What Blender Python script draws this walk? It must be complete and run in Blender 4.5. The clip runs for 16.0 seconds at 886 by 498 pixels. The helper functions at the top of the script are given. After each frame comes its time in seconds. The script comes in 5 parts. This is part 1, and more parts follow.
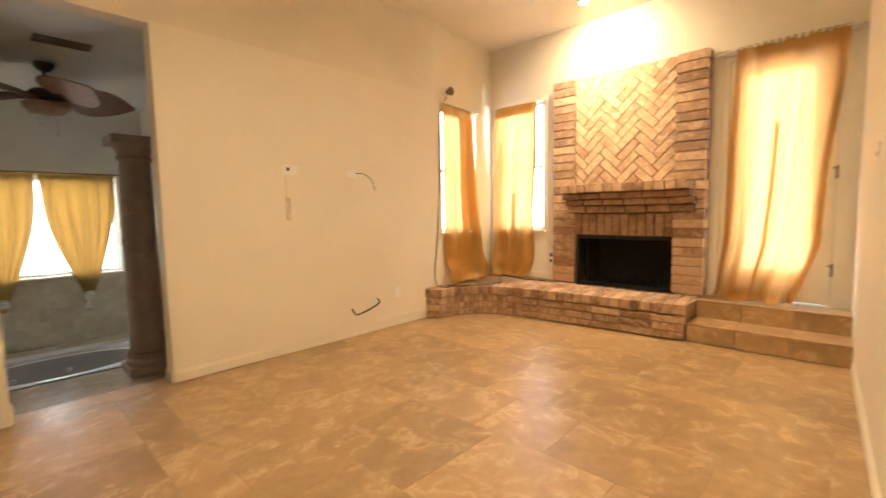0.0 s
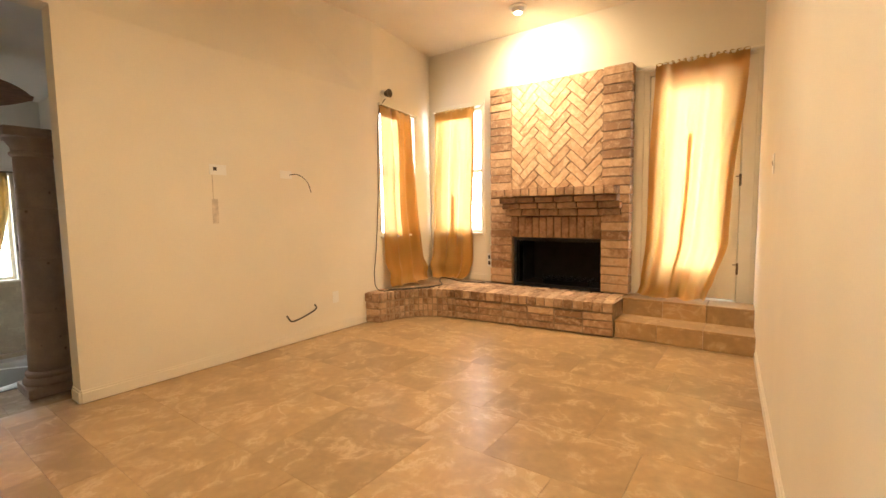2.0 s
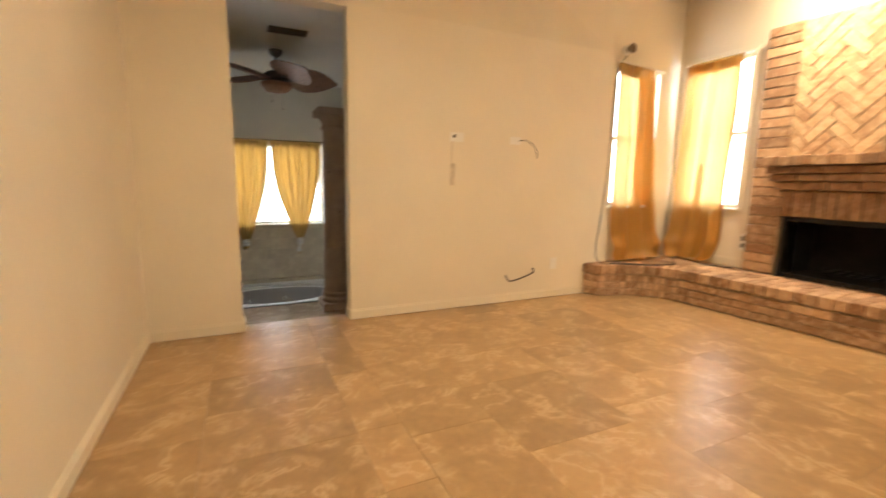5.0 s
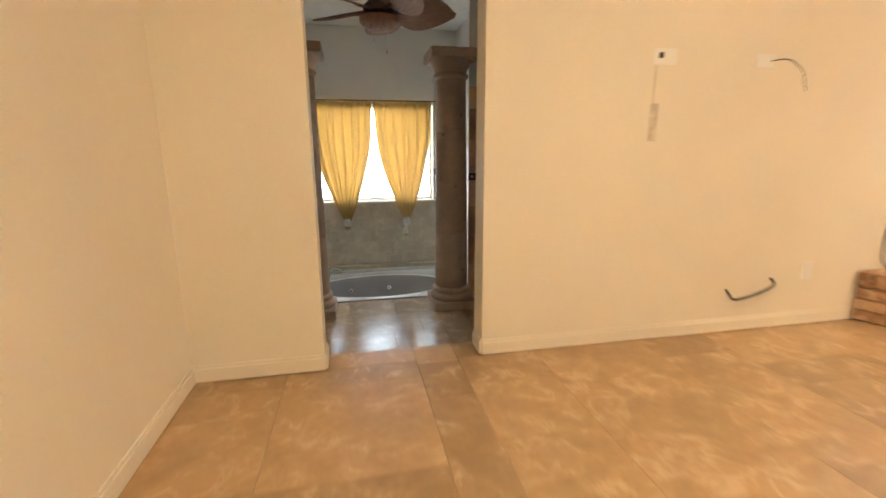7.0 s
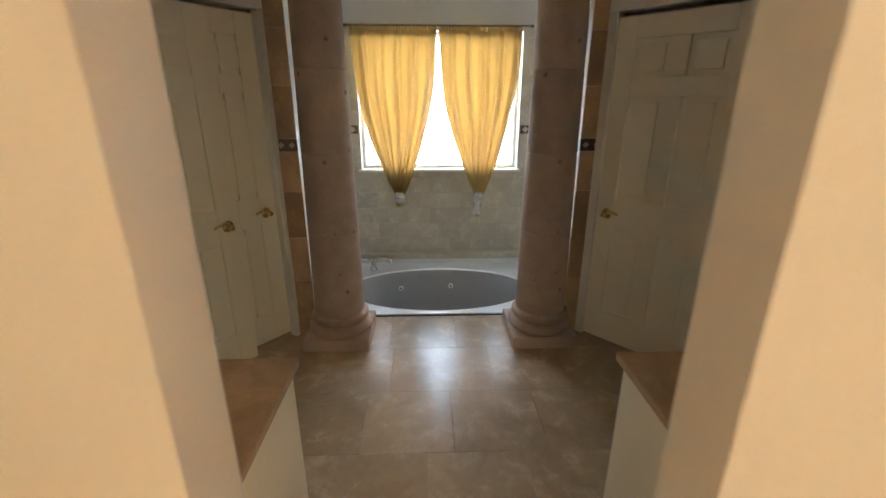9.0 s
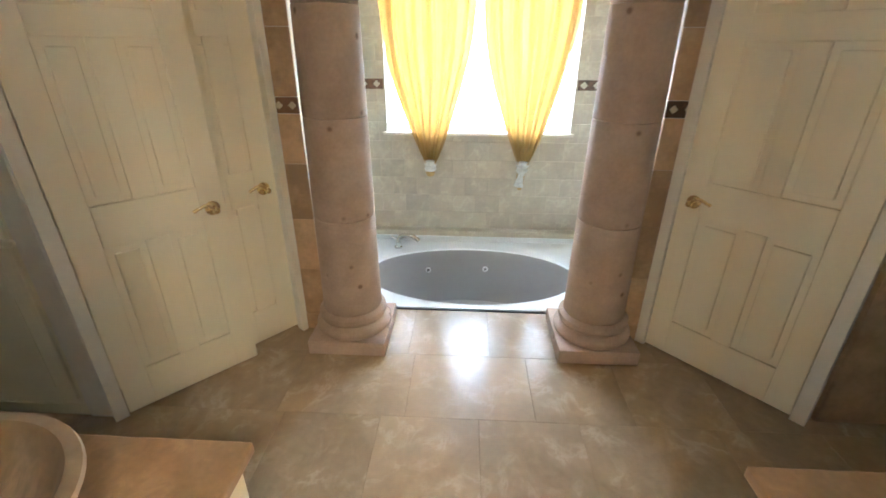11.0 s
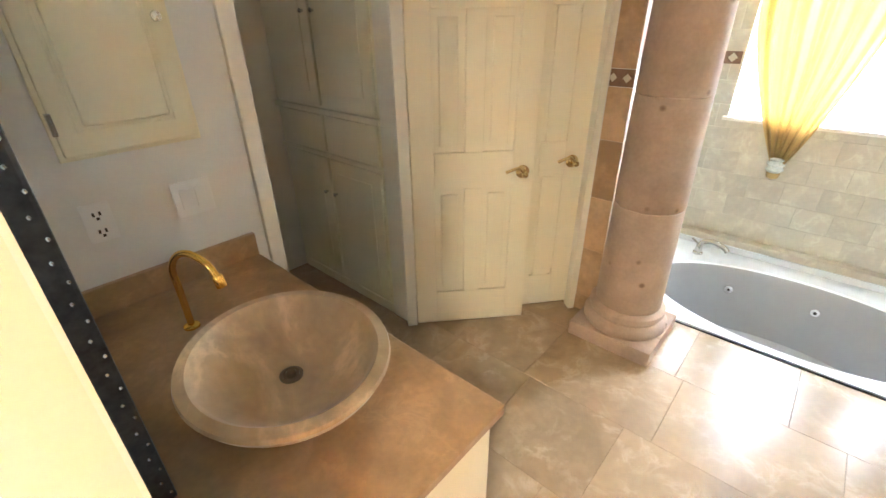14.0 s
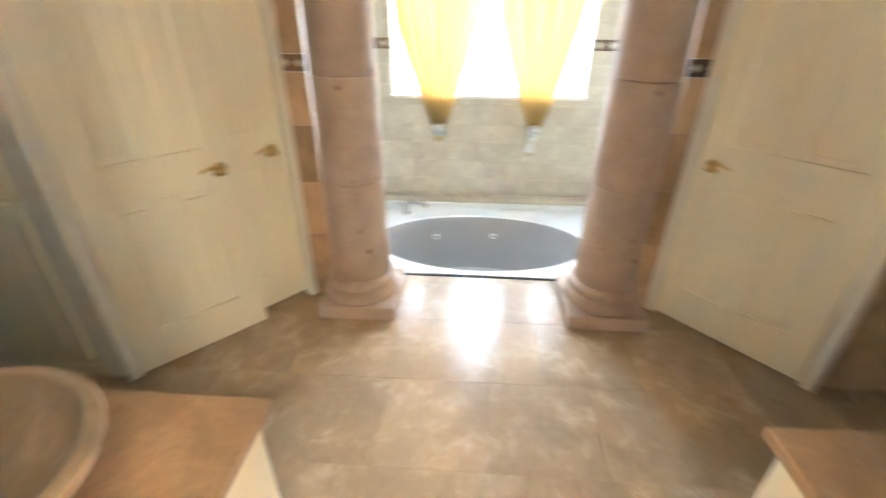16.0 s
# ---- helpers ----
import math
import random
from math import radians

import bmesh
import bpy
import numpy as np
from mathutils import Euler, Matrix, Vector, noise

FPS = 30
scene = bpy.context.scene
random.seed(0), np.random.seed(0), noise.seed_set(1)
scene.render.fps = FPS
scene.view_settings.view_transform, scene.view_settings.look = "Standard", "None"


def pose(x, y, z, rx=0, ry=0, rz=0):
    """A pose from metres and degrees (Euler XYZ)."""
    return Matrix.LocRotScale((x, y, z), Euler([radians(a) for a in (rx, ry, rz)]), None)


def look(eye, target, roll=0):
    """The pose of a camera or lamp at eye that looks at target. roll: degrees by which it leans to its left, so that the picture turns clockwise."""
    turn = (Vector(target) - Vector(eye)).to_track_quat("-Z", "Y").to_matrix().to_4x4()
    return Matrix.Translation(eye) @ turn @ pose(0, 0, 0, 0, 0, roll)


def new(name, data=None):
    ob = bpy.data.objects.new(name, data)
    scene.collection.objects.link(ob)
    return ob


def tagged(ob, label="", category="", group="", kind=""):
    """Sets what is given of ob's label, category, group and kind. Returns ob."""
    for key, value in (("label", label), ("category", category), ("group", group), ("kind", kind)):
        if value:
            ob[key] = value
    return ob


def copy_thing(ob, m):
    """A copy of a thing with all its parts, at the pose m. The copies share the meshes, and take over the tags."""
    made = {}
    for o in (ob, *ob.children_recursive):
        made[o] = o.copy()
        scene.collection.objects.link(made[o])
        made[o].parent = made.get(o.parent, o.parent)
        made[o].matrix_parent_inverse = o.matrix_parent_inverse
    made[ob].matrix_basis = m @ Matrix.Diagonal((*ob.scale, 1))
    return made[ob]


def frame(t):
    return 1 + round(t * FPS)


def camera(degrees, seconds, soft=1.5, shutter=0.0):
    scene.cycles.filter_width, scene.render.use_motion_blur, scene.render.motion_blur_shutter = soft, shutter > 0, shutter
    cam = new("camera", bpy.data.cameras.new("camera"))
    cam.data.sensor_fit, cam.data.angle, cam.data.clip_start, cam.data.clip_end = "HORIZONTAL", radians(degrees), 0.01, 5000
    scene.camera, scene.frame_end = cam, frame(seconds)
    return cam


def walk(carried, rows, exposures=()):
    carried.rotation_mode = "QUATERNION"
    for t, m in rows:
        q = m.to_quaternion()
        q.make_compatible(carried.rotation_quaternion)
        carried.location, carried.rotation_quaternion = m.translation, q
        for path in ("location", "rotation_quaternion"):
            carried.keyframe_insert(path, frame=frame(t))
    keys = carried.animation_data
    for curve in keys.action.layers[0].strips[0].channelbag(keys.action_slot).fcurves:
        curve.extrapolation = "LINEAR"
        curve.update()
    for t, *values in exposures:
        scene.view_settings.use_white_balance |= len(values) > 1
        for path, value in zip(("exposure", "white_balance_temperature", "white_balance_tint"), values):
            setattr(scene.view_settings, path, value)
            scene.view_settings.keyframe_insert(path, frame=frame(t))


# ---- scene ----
cam = camera(90.8, 16.0, shutter=0.7)
PATH = [
    (0, (-0.105, 0.753, 1.112), (-1.477, 2.198, 0.940), -1.0),
    (0.5, (-0.121, 0.750, 1.108), (-1.338, 2.329, 0.960), -1.4),
    (1, (-0.119, 0.754, 1.109), (-1.282, 2.376, 0.972), -1.1),
    (1.5, (-0.117, 0.762, 1.110), (-1.269, 2.390, 0.966), -0.8),
    (2, (-0.109, 0.769, 1.112), (-1.272, 2.388, 0.949), -0.8),
    (2.5, (-0.088, 0.779, 1.111), (-1.279, 2.377, 0.943), -0.8),
    (3, (-0.041, 0.806, 1.118), (-1.295, 2.356, 0.957), -0.5),
    (3.5, (-0.006, 0.828, 1.116), (-1.349, 2.298, 0.932), -0.4),
    (4, (0.023, 0.852, 1.114), (-1.461, 2.176, 0.907), -0.1),
    (4.5, (-0.056, 0.838, 1.085), (-1.680, 1.985, 0.873), 0.7),
    (5, (-0.042, 0.808, 1.092), (-1.835, 1.640, 0.786), 1.0),
    (7.5, (-1.810, 1.055, 0.990), (-3.758, 1.290, 0.607), -0.2),
    (8, (-2.186, 1.131, 0.985), (-4.156, 1.155, 0.642), 0.6),
    (8.5, (-2.569, 1.117, 1.045), (-4.515, 1.161, 0.588), 0.1),
    (9, (-2.878, 1.131, 1.052), (-4.768, 1.197, 0.401), 0.1),
    (11.5, (-3.491, 1.155, 1.038), (-5.246, 0.931, 0.107), 0.1),
    (12, (-3.507, 1.133, 1.038), (-5.169, 0.537, 0.099), -0.2),
    (12.5, (-3.517, 1.101, 1.039), (-4.995, 0.133, 0.100), -0.7),
    (13, (-3.508, 1.078, 1.040), (-4.826, -0.103, 0.108), -1.1),
    (13.5, (-3.503, 1.079, 1.041), (-4.796, -0.126, 0.105), -1.1),
    (14, (-3.500, 1.078, 1.039), (-4.816, -0.099, 0.100), -0.8),
    (14.5, (-3.497, 1.087, 1.041), (-4.850, -0.040, 0.093), -0.9),
    (15, (-3.492, 1.094, 1.040), (-4.921, 0.083, 0.073), -0.6),
    (15.5, (-3.486, 1.114, 1.037), (-5.082, 0.417, 0.053), -0.3),
    (16, (-3.468, 1.124, 1.003), (-5.219, 1.015, 0.043), 0.4),
]
EXPOSURES = [(0.0, 0.12, 6200, 11), (5.0, 0.08, 6150, 11), (7.5, 0.43, 5650, 9), (8.5, 0.30, 5450, 9), (9.2, 0.55, 5450, 9), (10.2, 1.3, 5400, 8), (11.4, 1.82, 5100, 7), (12.4, 1.8, 5100, 7), (13.4, 2.18, 5400, 8), (14.2, 2.55, 5400, 8), (15.0, 2.62, 5350, 8), (16.0, 2.35, 5250, 7)]
walk(cam, [(t, look(eye, target, roll)) for t, eye, target, roll in PATH], EXPOSURES)

# ---- world, sun, lights ----
B = -0.445            # level of the sunken bathroom floor
H1, H2 = 3.06, 2.57   # ceilings of the sitting room and the bathroom
HE = 0.31             # height of the raised hearth and door platform

world = bpy.data.worlds.new("world")
scene.world = world
world.use_nodes = True
wn = world.node_tree.nodes
sky = wn.new("ShaderNodeTexSky")
sky.sky_type, sky.sun_disc = "NISHITA", False
sky.sun_elevation, sky.sun_rotation = radians(52), radians(160)
wn["Background"].inputs["Strength"].default_value = 0.12
world.node_tree.links.new(sky.outputs[0], wn["Background"].inputs[0])

sun = new("sun", bpy.data.lights.new("sun", "SUN"))
sun.data.energy, sun.data.angle, sun.data.color = 2.0, radians(0.5), (1.0, 0.95, 0.88)
sun.matrix_basis = look((3, -8, 11), (0, 0, 0))


def area(name, eye, target, sx, sy, watts, colour):
    la = new(name, bpy.data.lights.new(name, "AREA"))
    la.data.shape, la.data.size, la.data.size_y = "RECTANGLE", sx, sy
    la.data.energy, la.data.color = watts, colour
    la.matrix_basis = look(eye, target)
    return la


DAY = (0.90, 0.955, 1.0)
area("daylight_bath", (-7.32, 1.25, 0.97), (-5.0, 1.25, 0.67), 1.6, 1.15, 68, DAY)
area("daylight_west", (-3.575, 4.595, 1.57), (-2.0, 4.35, 1.55), 0.66, 1.33, 34, DAY)
area("daylight_north", (-3.09, 5.415, 1.62), (-3.09, 4.0, 1.62), 0.6, 1.42, 34, DAY)
area("daylight_door", (-0.60, 5.40, 1.4), (-0.60, 4.0, 1.4), 0.5, 1.7, 38, DAY)
WARM = (1.0, 0.76, 0.46)


def downlight_lamp(x, y, watts, size=150, aim=None):
    la = new("downlight_lamp", bpy.data.lights.new("downlight_lamp", "SPOT"))
    la.data.energy, la.data.color, la.data.spot_size, la.data.spot_blend = watts, WARM, radians(size), 1.0
    la.data.shadow_soft_size = 0.09
    la.matrix_basis = look((x, y, H1 - 0.075), aim or (x, y + 0.25, 0))


# ---- materials ----
def material(name, colour, rough=0.6, metal=0.0, var=0.12, scale=6.0, fine=60.0, bump=0.15, dist=0.002,
             dark=None, random_tint=0.0, spec=0.5, translucent=0.0, island=False, stretch=(1, 1, 1), warp=0.0, pits=0.0, glow=None, veins=0.0, vein_scale=5.0, vein_colour=None, sheer=0.0):
    m = bpy.data.materials.new(name)
    m.use_nodes = True
    nt = m.node_tree
    n, l = nt.nodes, nt.links
    bsdf = n["Principled BSDF"]
    co = n.new("ShaderNodeTexCoord")
    mp = n.new("ShaderNodeMapping")
    mp.inputs["Scale"].default_value = stretch
    l.new(co.outputs["Object"], mp.inputs[0])
    if random_tint and not island:
        # every piece takes its own patch of the pattern
        oi, sc = n.new("ShaderNodeObjectInfo"), n.new("ShaderNodeVectorMath")
        sc.operation = "SCALE"
        sc.inputs[0].default_value = (37, 61, 23)
        l.new(oi.outputs["Random"], sc.inputs["Scale"])
        l.new(sc.outputs[0], mp.inputs["Location"])
    n1 = n.new("ShaderNodeTexNoise")
    n1.inputs["Scale"].default_value, n1.inputs["Detail"].default_value = scale, 5
    n2 = n.new("ShaderNodeTexNoise")
    n2.inputs["Scale"].default_value, n2.inputs["Detail"].default_value = fine, 3
    l.new(mp.outputs[0], n1.inputs["Vector"])
    l.new(mp.outputs[0], n2.inputs["Vector"])
    n1.inputs["Distortion"].default_value = warp
    ramp = n.new("ShaderNodeValToRGB")
    low = dark or tuple(c * (1 - 2.2 * var) for c in colour)
    high = tuple(min(1, c * (1 + var)) for c in colour)
    ramp.color_ramp.elements[0].position, ramp.color_ramp.elements[1].position = 0.3, 0.7
    ramp.color_ramp.elements[0].color, ramp.color_ramp.elements[1].color = (*low, 1), (*high, 1)
    mix = n.new("ShaderNodeMix")
    mix.inputs[0].default_value = 0.3
    l.new(n1.outputs["Fac"], mix.inputs[2])
    l.new(n2.outputs["Fac"], mix.inputs[3])
    fac = mix.outputs[0]
    if random_tint:
        inf = n.new("ShaderNodeNewGeometry" if island else "ShaderNodeObjectInfo")
        mul = n.new("ShaderNodeMath")
        mul.operation = "MULTIPLY_ADD"
        mul.inputs[1].default_value, mul.inputs[2].default_value = random_tint, -random_tint / 2
        l.new(inf.outputs["Random Per Island" if island else "Random"], mul.inputs[0])
        add = n.new("ShaderNodeMath")
        l.new(fac, add.inputs[0])
        l.new(mul.outputs[0], add.inputs[1])
        fac = add.outputs[0]
    l.new(fac, ramp.inputs[0])
    shade = ramp.outputs[0]
    if veins:
        nv = n.new("ShaderNodeTexNoise")
        nv.inputs["Scale"].default_value, nv.inputs["Detail"].default_value, nv.inputs["Distortion"].default_value = vein_scale, 7, 0.5
        nv.inputs["Roughness"].default_value = 0.62
        l.new(mp.outputs[0], nv.inputs["Vector"])
        vr = n.new("ShaderNodeValToRGB")
        ce = vr.color_ramp.elements
        ce[0].position, ce[0].color = 0.455, (0, 0, 0, 1)
        ce[1].position, ce[1].color = 0.555, (0, 0, 0, 1)
        e = ce.new(0.505)
        e.color = (veins, veins, veins, 1)
        # veins come and go over the stone
        gate = n.new("ShaderNodeMath")
        gate.operation = "MULTIPLY"
        gr = n.new("ShaderNodeValToRGB")
        gr.color_ramp.elements[0].position, gr.color_ramp.elements[1].position = 0.45, 0.62
        l.new(n1.outputs["Fac"], gr.inputs[0])
        l.new(nv.outputs["Fac"], vr.inputs[0])
        l.new(vr.outputs[0], gate.inputs[0])
        l.new(gr.outputs[0], gate.inputs[1])
        mv = n.new("ShaderNodeMix")
        mv.data_type = "RGBA"
        l.new(gate.outputs[0], mv.inputs["Factor"])
        l.new(shade, mv.inputs["A"])
        mv.inputs["B"].default_value = (*(vein_colour or tuple(min(0.85, c * 1.6) for c in colour)), 1)
        shade = mv.outputs["Result"]
    if pits:
        vo = n.new("ShaderNodeTexVoronoi")
        vo.inputs["Scale"].default_value = pits
        l.new(n1.outputs["Color"], vo.inputs["Vector"])
        l.new(mp.outputs[0], vo.inputs["Vector"])
        pr = n.new("ShaderNodeValToRGB")
        pr.color_ramp.elements[0].position, pr.color_ramp.elements[1].position = 0.06, 0.13
        pr.color_ramp.elements[0].color, pr.color_ramp.elements[1].color = (0.35, 0.28, 0.25, 1), (1, 1, 1, 1)
        l.new(vo.outputs["Distance"], pr.inputs[0])
        mm = n.new("ShaderNodeMix")
        mm.data_type, mm.blend_type = "RGBA", "MULTIPLY"
        mm.inputs["Factor"].default_value = 0.8
        l.new(shade, mm.inputs["A"])
        l.new(pr.outputs[0], mm.inputs["B"])
        shade = mm.outputs["Result"]
    l.new(shade, bsdf.inputs["Base Color"])
    bsdf.inputs["Roughness"].default_value, bsdf.inputs["Metallic"].default_value = rough, metal
    bsdf.inputs["Specular IOR Level"].default_value = spec
    if bump:
        bp = n.new("ShaderNodeBump")
        bp.inputs["Strength"].default_value, bp.inputs["Distance"].default_value = bump, dist
        l.new(mix.outputs[0], bp.inputs["Height"])
        l.new(bp.outputs[0], bsdf.inputs["Normal"])
    if translucent:
        tr = n.new("ShaderNodeBsdfTranslucent")
        tr.inputs[0].default_value = (*glow, 1) if glow else (*colour, 1)
        ms = n.new("ShaderNodeMixShader")
        ms.inputs[0].default_value = translucent
        l.new(bsdf.outputs[0], ms.inputs[1])
        l.new(tr.outputs[0], ms.inputs[2])
        l.new(ms.outputs[0], n["Material Output"].inputs[0])
        if sheer:
            # thin weave that lets some light straight through
            tp = n.new("ShaderNodeBsdfTransparent")
            tp.inputs[0].default_value = (*glow, 1)
            m2 = n.new("ShaderNodeMixShader")
            m2.inputs[0].default_value = sheer
            l.new(ms.outputs[0], m2.inputs[1])
            l.new(tp.outputs[0], m2.inputs[2])
            l.new(m2.outputs[0], n["Material Output"].inputs[0])
    return m


def glowing(name, colour, strength):
    m = bpy.data.materials.new(name)
    m.use_nodes = True
    b = m.node_tree.nodes["Principled BSDF"]
    b.inputs["Emission Color"].default_value, b.inputs["Emission Strength"].default_value = (*colour, 1), strength
    b.inputs["Base Color"].default_value = (*colour, 1)
    return m


PAINT = material("cream_wall_paint", (0.80, 0.73, 0.60), 0.65, var=0.03, scale=1.6, fine=140, bump=0.25, dist=0.0015)
CEIL = material("ceiling_paint", (0.78, 0.71, 0.58), 0.8, var=0.03, scale=2, fine=160, bump=0.4, dist=0.002)
WHITE = material("white_wall_paint", (0.79, 0.765, 0.70), 0.6, var=0.03, scale=2, fine=140, bump=0.2, dist=0.0015)
TRIM = material("white_trim_paint", (0.82, 0.765, 0.64), 0.35, var=0.03, scale=5, fine=50, bump=0.05)
DOORP = material("cream_door_paint", (0.90, 0.81, 0.60), 0.36, var=0.012, scale=3, fine=60, bump=0.06)
CABP = material("pale_yellow_cabinet_paint", (0.84, 0.77, 0.56), 0.45, var=0.02, scale=5, fine=60, bump=0.08)
TRAV = material("honed_travertine", (0.425, 0.273, 0.130), 0.33, var=0.12, scale=5, fine=26, bump=0.05, dist=0.001, random_tint=0.26, warp=0.8, veins=0.6, vein_scale=5.5, vein_colour=(0.64, 0.47, 0.29))
# same stone as TRAV; the window light is put into its paler, greyer colour
TRAVB = material("daylit_travertine", (0.435, 0.318, 0.195), 0.24, var=0.105, scale=4.5, fine=26, bump=0.04, dist=0.001, random_tint=0.2, warp=0.8, veins=0.5, vein_scale=5, vein_colour=(0.62, 0.50, 0.35))
TRAVS = material("pale_travertine_wall", (0.60, 0.54, 0.42), 0.35, var=0.07, scale=7, fine=40, bump=0.15, random_tint=0.22, veins=0.35, vein_scale=6)
TRAVO = material("orange_travertine_wall", (0.56, 0.37, 0.21), 0.3, var=0.16, scale=6, fine=40, bump=0.12, random_tint=0.45)
GROUT = material("sandy_grout", (0.38, 0.25, 0.13), 0.8, var=0.1, scale=20, fine=120, bump=0.1)
STONE = material("pinkish_cantera_stone", (0.48, 0.355, 0.27), 0.75, var=0.10, scale=7, fine=60, bump=0.45, dist=0.003, pits=7.0)
COUNT = material("travertine_counter", (0.43, 0.265, 0.13), 0.34, var=0.12, scale=6, fine=70, bump=0.06, warp=1.0, veins=0.3, vein_scale=8)
BASIN = material("carved_travertine_basin", (0.54, 0.375, 0.21), 0.30, var=0.13, scale=5, fine=34, bump=0.10, stretch=(1.3, 0.8, 1), warp=0.9, veins=0.6, vein_scale=3.0)
BRICK = material("whitewashed_brick", (0.60, 0.43, 0.265), 0.85, var=0.12, scale=12, fine=45, bump=0.7, dist=0.004, random_tint=0.22, warp=1.0, dark=(0.37, 0.225, 0.125), veins=0.7, vein_scale=11, vein_colour=(0.70, 0.56, 0.40))
REDBRICK = material("weathered_brick", (0.52, 0.345, 0.21), 0.85, var=0.14, scale=12, fine=45, bump=0.8, dist=0.004, random_tint=0.45, warp=1.0, dark=(0.28, 0.16, 0.09), veins=0.6, vein_scale=10, vein_colour=(0.64, 0.49, 0.34))
# darker and browner than the other bricks, for soldier course and corbels
DARKBRICK = material("dark_brown_brick", (0.33, 0.20, 0.115), 0.85, var=0.14, scale=9, fine=45, bump=0.9, dist=0.005, random_tint=0.2, warp=1.0, dark=(0.17, 0.085, 0.045), veins=0.35, vein_scale=9, vein_colour=(0.5, 0.36, 0.23))
MORTAR = material("raked_mortar", (0.40, 0.28, 0.18), 0.95, var=0.15, scale=20, fine=120, bump=0.5, dist=0.003)
SOOT = material("sooty_firebrick", (0.018, 0.014, 0.012), 0.85, var=0.3, scale=8, fine=50, bump=0.5)
BLACK = material("black_steel", (0.015, 0.014, 0.014), 0.45, metal=0.4, var=0.1)
SATIN = material("gold_satin", (0.66, 0.37, 0.095), 0.28, var=0.06, scale=3, fine=240, bump=0.08, spec=0.8, translucent=0.20, glow=(0.90, 0.72, 0.34), stretch=(1, 1, 0.3), sheer=0.045)
# the same satin, darkened and less translucent to hold back the window light
DIMSATIN = material("dimmed_gold_satin", (0.52, 0.36, 0.135), 0.34, var=0.07, scale=3, fine=240, bump=0.08, translucent=0.0035, glow=(0.74, 0.53, 0.20), stretch=(1, 1, 0.3))
TIE = material("white_silver_tie", (0.75, 0.76, 0.72), 0.4, var=0.12, scale=30, fine=120, bump=0.3)
BRASS = material("polished_brass", (0.86, 0.67, 0.33), 0.14, metal=1.0, var=0.04)
GOLD = material("polished_gold", (0.92, 0.58, 0.12), 0.12, metal=1.0, var=0.04)
CHROME = material("brushed_nickel", (0.62, 0.62, 0.60), 0.2, metal=1.0, var=0.03)
DULL = material("dull_bronze", (0.17, 0.13, 0.09), 0.4, metal=0.8, var=0.1)
TUBM = material("white_acrylic", (0.80, 0.82, 0.83), 0.12, var=0.01, scale=2, fine=20, bump=0.0)
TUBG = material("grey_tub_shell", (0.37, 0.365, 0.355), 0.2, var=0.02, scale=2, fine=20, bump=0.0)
MOSAIC = material("dark_mosaic_stone", (0.16, 0.09, 0.055), 0.35, var=0.3, scale=30, fine=90, bump=0.2, random_tint=0.8)
FRAMEM = material("dark_pewter_frame", (0.055, 0.052, 0.050), 0.4, metal=0.6, var=0.3, scale=20, fine=80, bump=0.4)
PLASTIC = material("white_plastic", (0.82, 0.80, 0.75), 0.35, var=0.02, bump=0.0)
CORD = material("dark_cable", (0.05, 0.035, 0.025), 0.5, var=0.1)
BLADE = material("woven_palm_blade", (0.36, 0.20, 0.125), 0.55, var=0.2, scale=12, fine=90, bump=0.5, stretch=(1, 4, 1))
SOIL = material("lawn", (0.09, 0.13, 0.04), 0.9, var=0.3, scale=1, fine=30, bump=0.5)
LENS = glowing("lit_lamp_lens", (1.0, 0.80, 0.5), 30)

MIRROR = bpy.data.materials.new("mirror_glass")
MIRROR.use_nodes = True
MIRROR.node_tree.nodes["Principled BSDF"].inputs["Metallic"].default_value = 1.0
MIRROR.node_tree.nodes["Principled BSDF"].inputs["Roughness"].default_value = 0.02
MIRROR.node_tree.nodes["Principled BSDF"].inputs["Base Color"].default_value = (0.85, 0.86, 0.85, 1)
GLASS = bpy.data.materials.new("window_glass")
GLASS.use_nodes = True
GLASS.node_tree.nodes["Principled BSDF"].inputs["Transmission Weight"].default_value = 1.0
GLASS.node_tree.nodes["Principled BSDF"].inputs["Roughness"].default_value = 0.0
GLASS.node_tree.nodes["Principled BSDF"].inputs["IOR"].default_value = 1.02

OUTSIDE = bpy.data.materials.new("bright_garden_haze")
OUTSIDE.use_nodes = True
_n, _l = OUTSIDE.node_tree.nodes, OUTSIDE.node_tree.links
_co, _no, _ra = _n.new("ShaderNodeTexCoord"), _n.new("ShaderNodeTexNoise"), _n.new("ShaderNodeValToRGB")
_no.inputs["Scale"].default_value, _no.inputs["Detail"].default_value = 0.9, 4
_ra.color_ramp.elements[0].position, _ra.color_ramp.elements[1].position = 0.35, 0.7
_ra.color_ramp.elements[0].color, _ra.color_ramp.elements[1].color = (0.55, 0.80, 0.66, 1), (0.92, 1.0, 0.98, 1)
_l.new(_co.outputs["Object"], _no.inputs["Vector"])
_l.new(_no.outputs["Fac"], _ra.inputs[0])
_l.new(_ra.outputs[0], _n["Principled BSDF"].inputs["Emission Color"])
_n["Principled BSDF"].inputs["Emission Strength"].default_value = 1.6


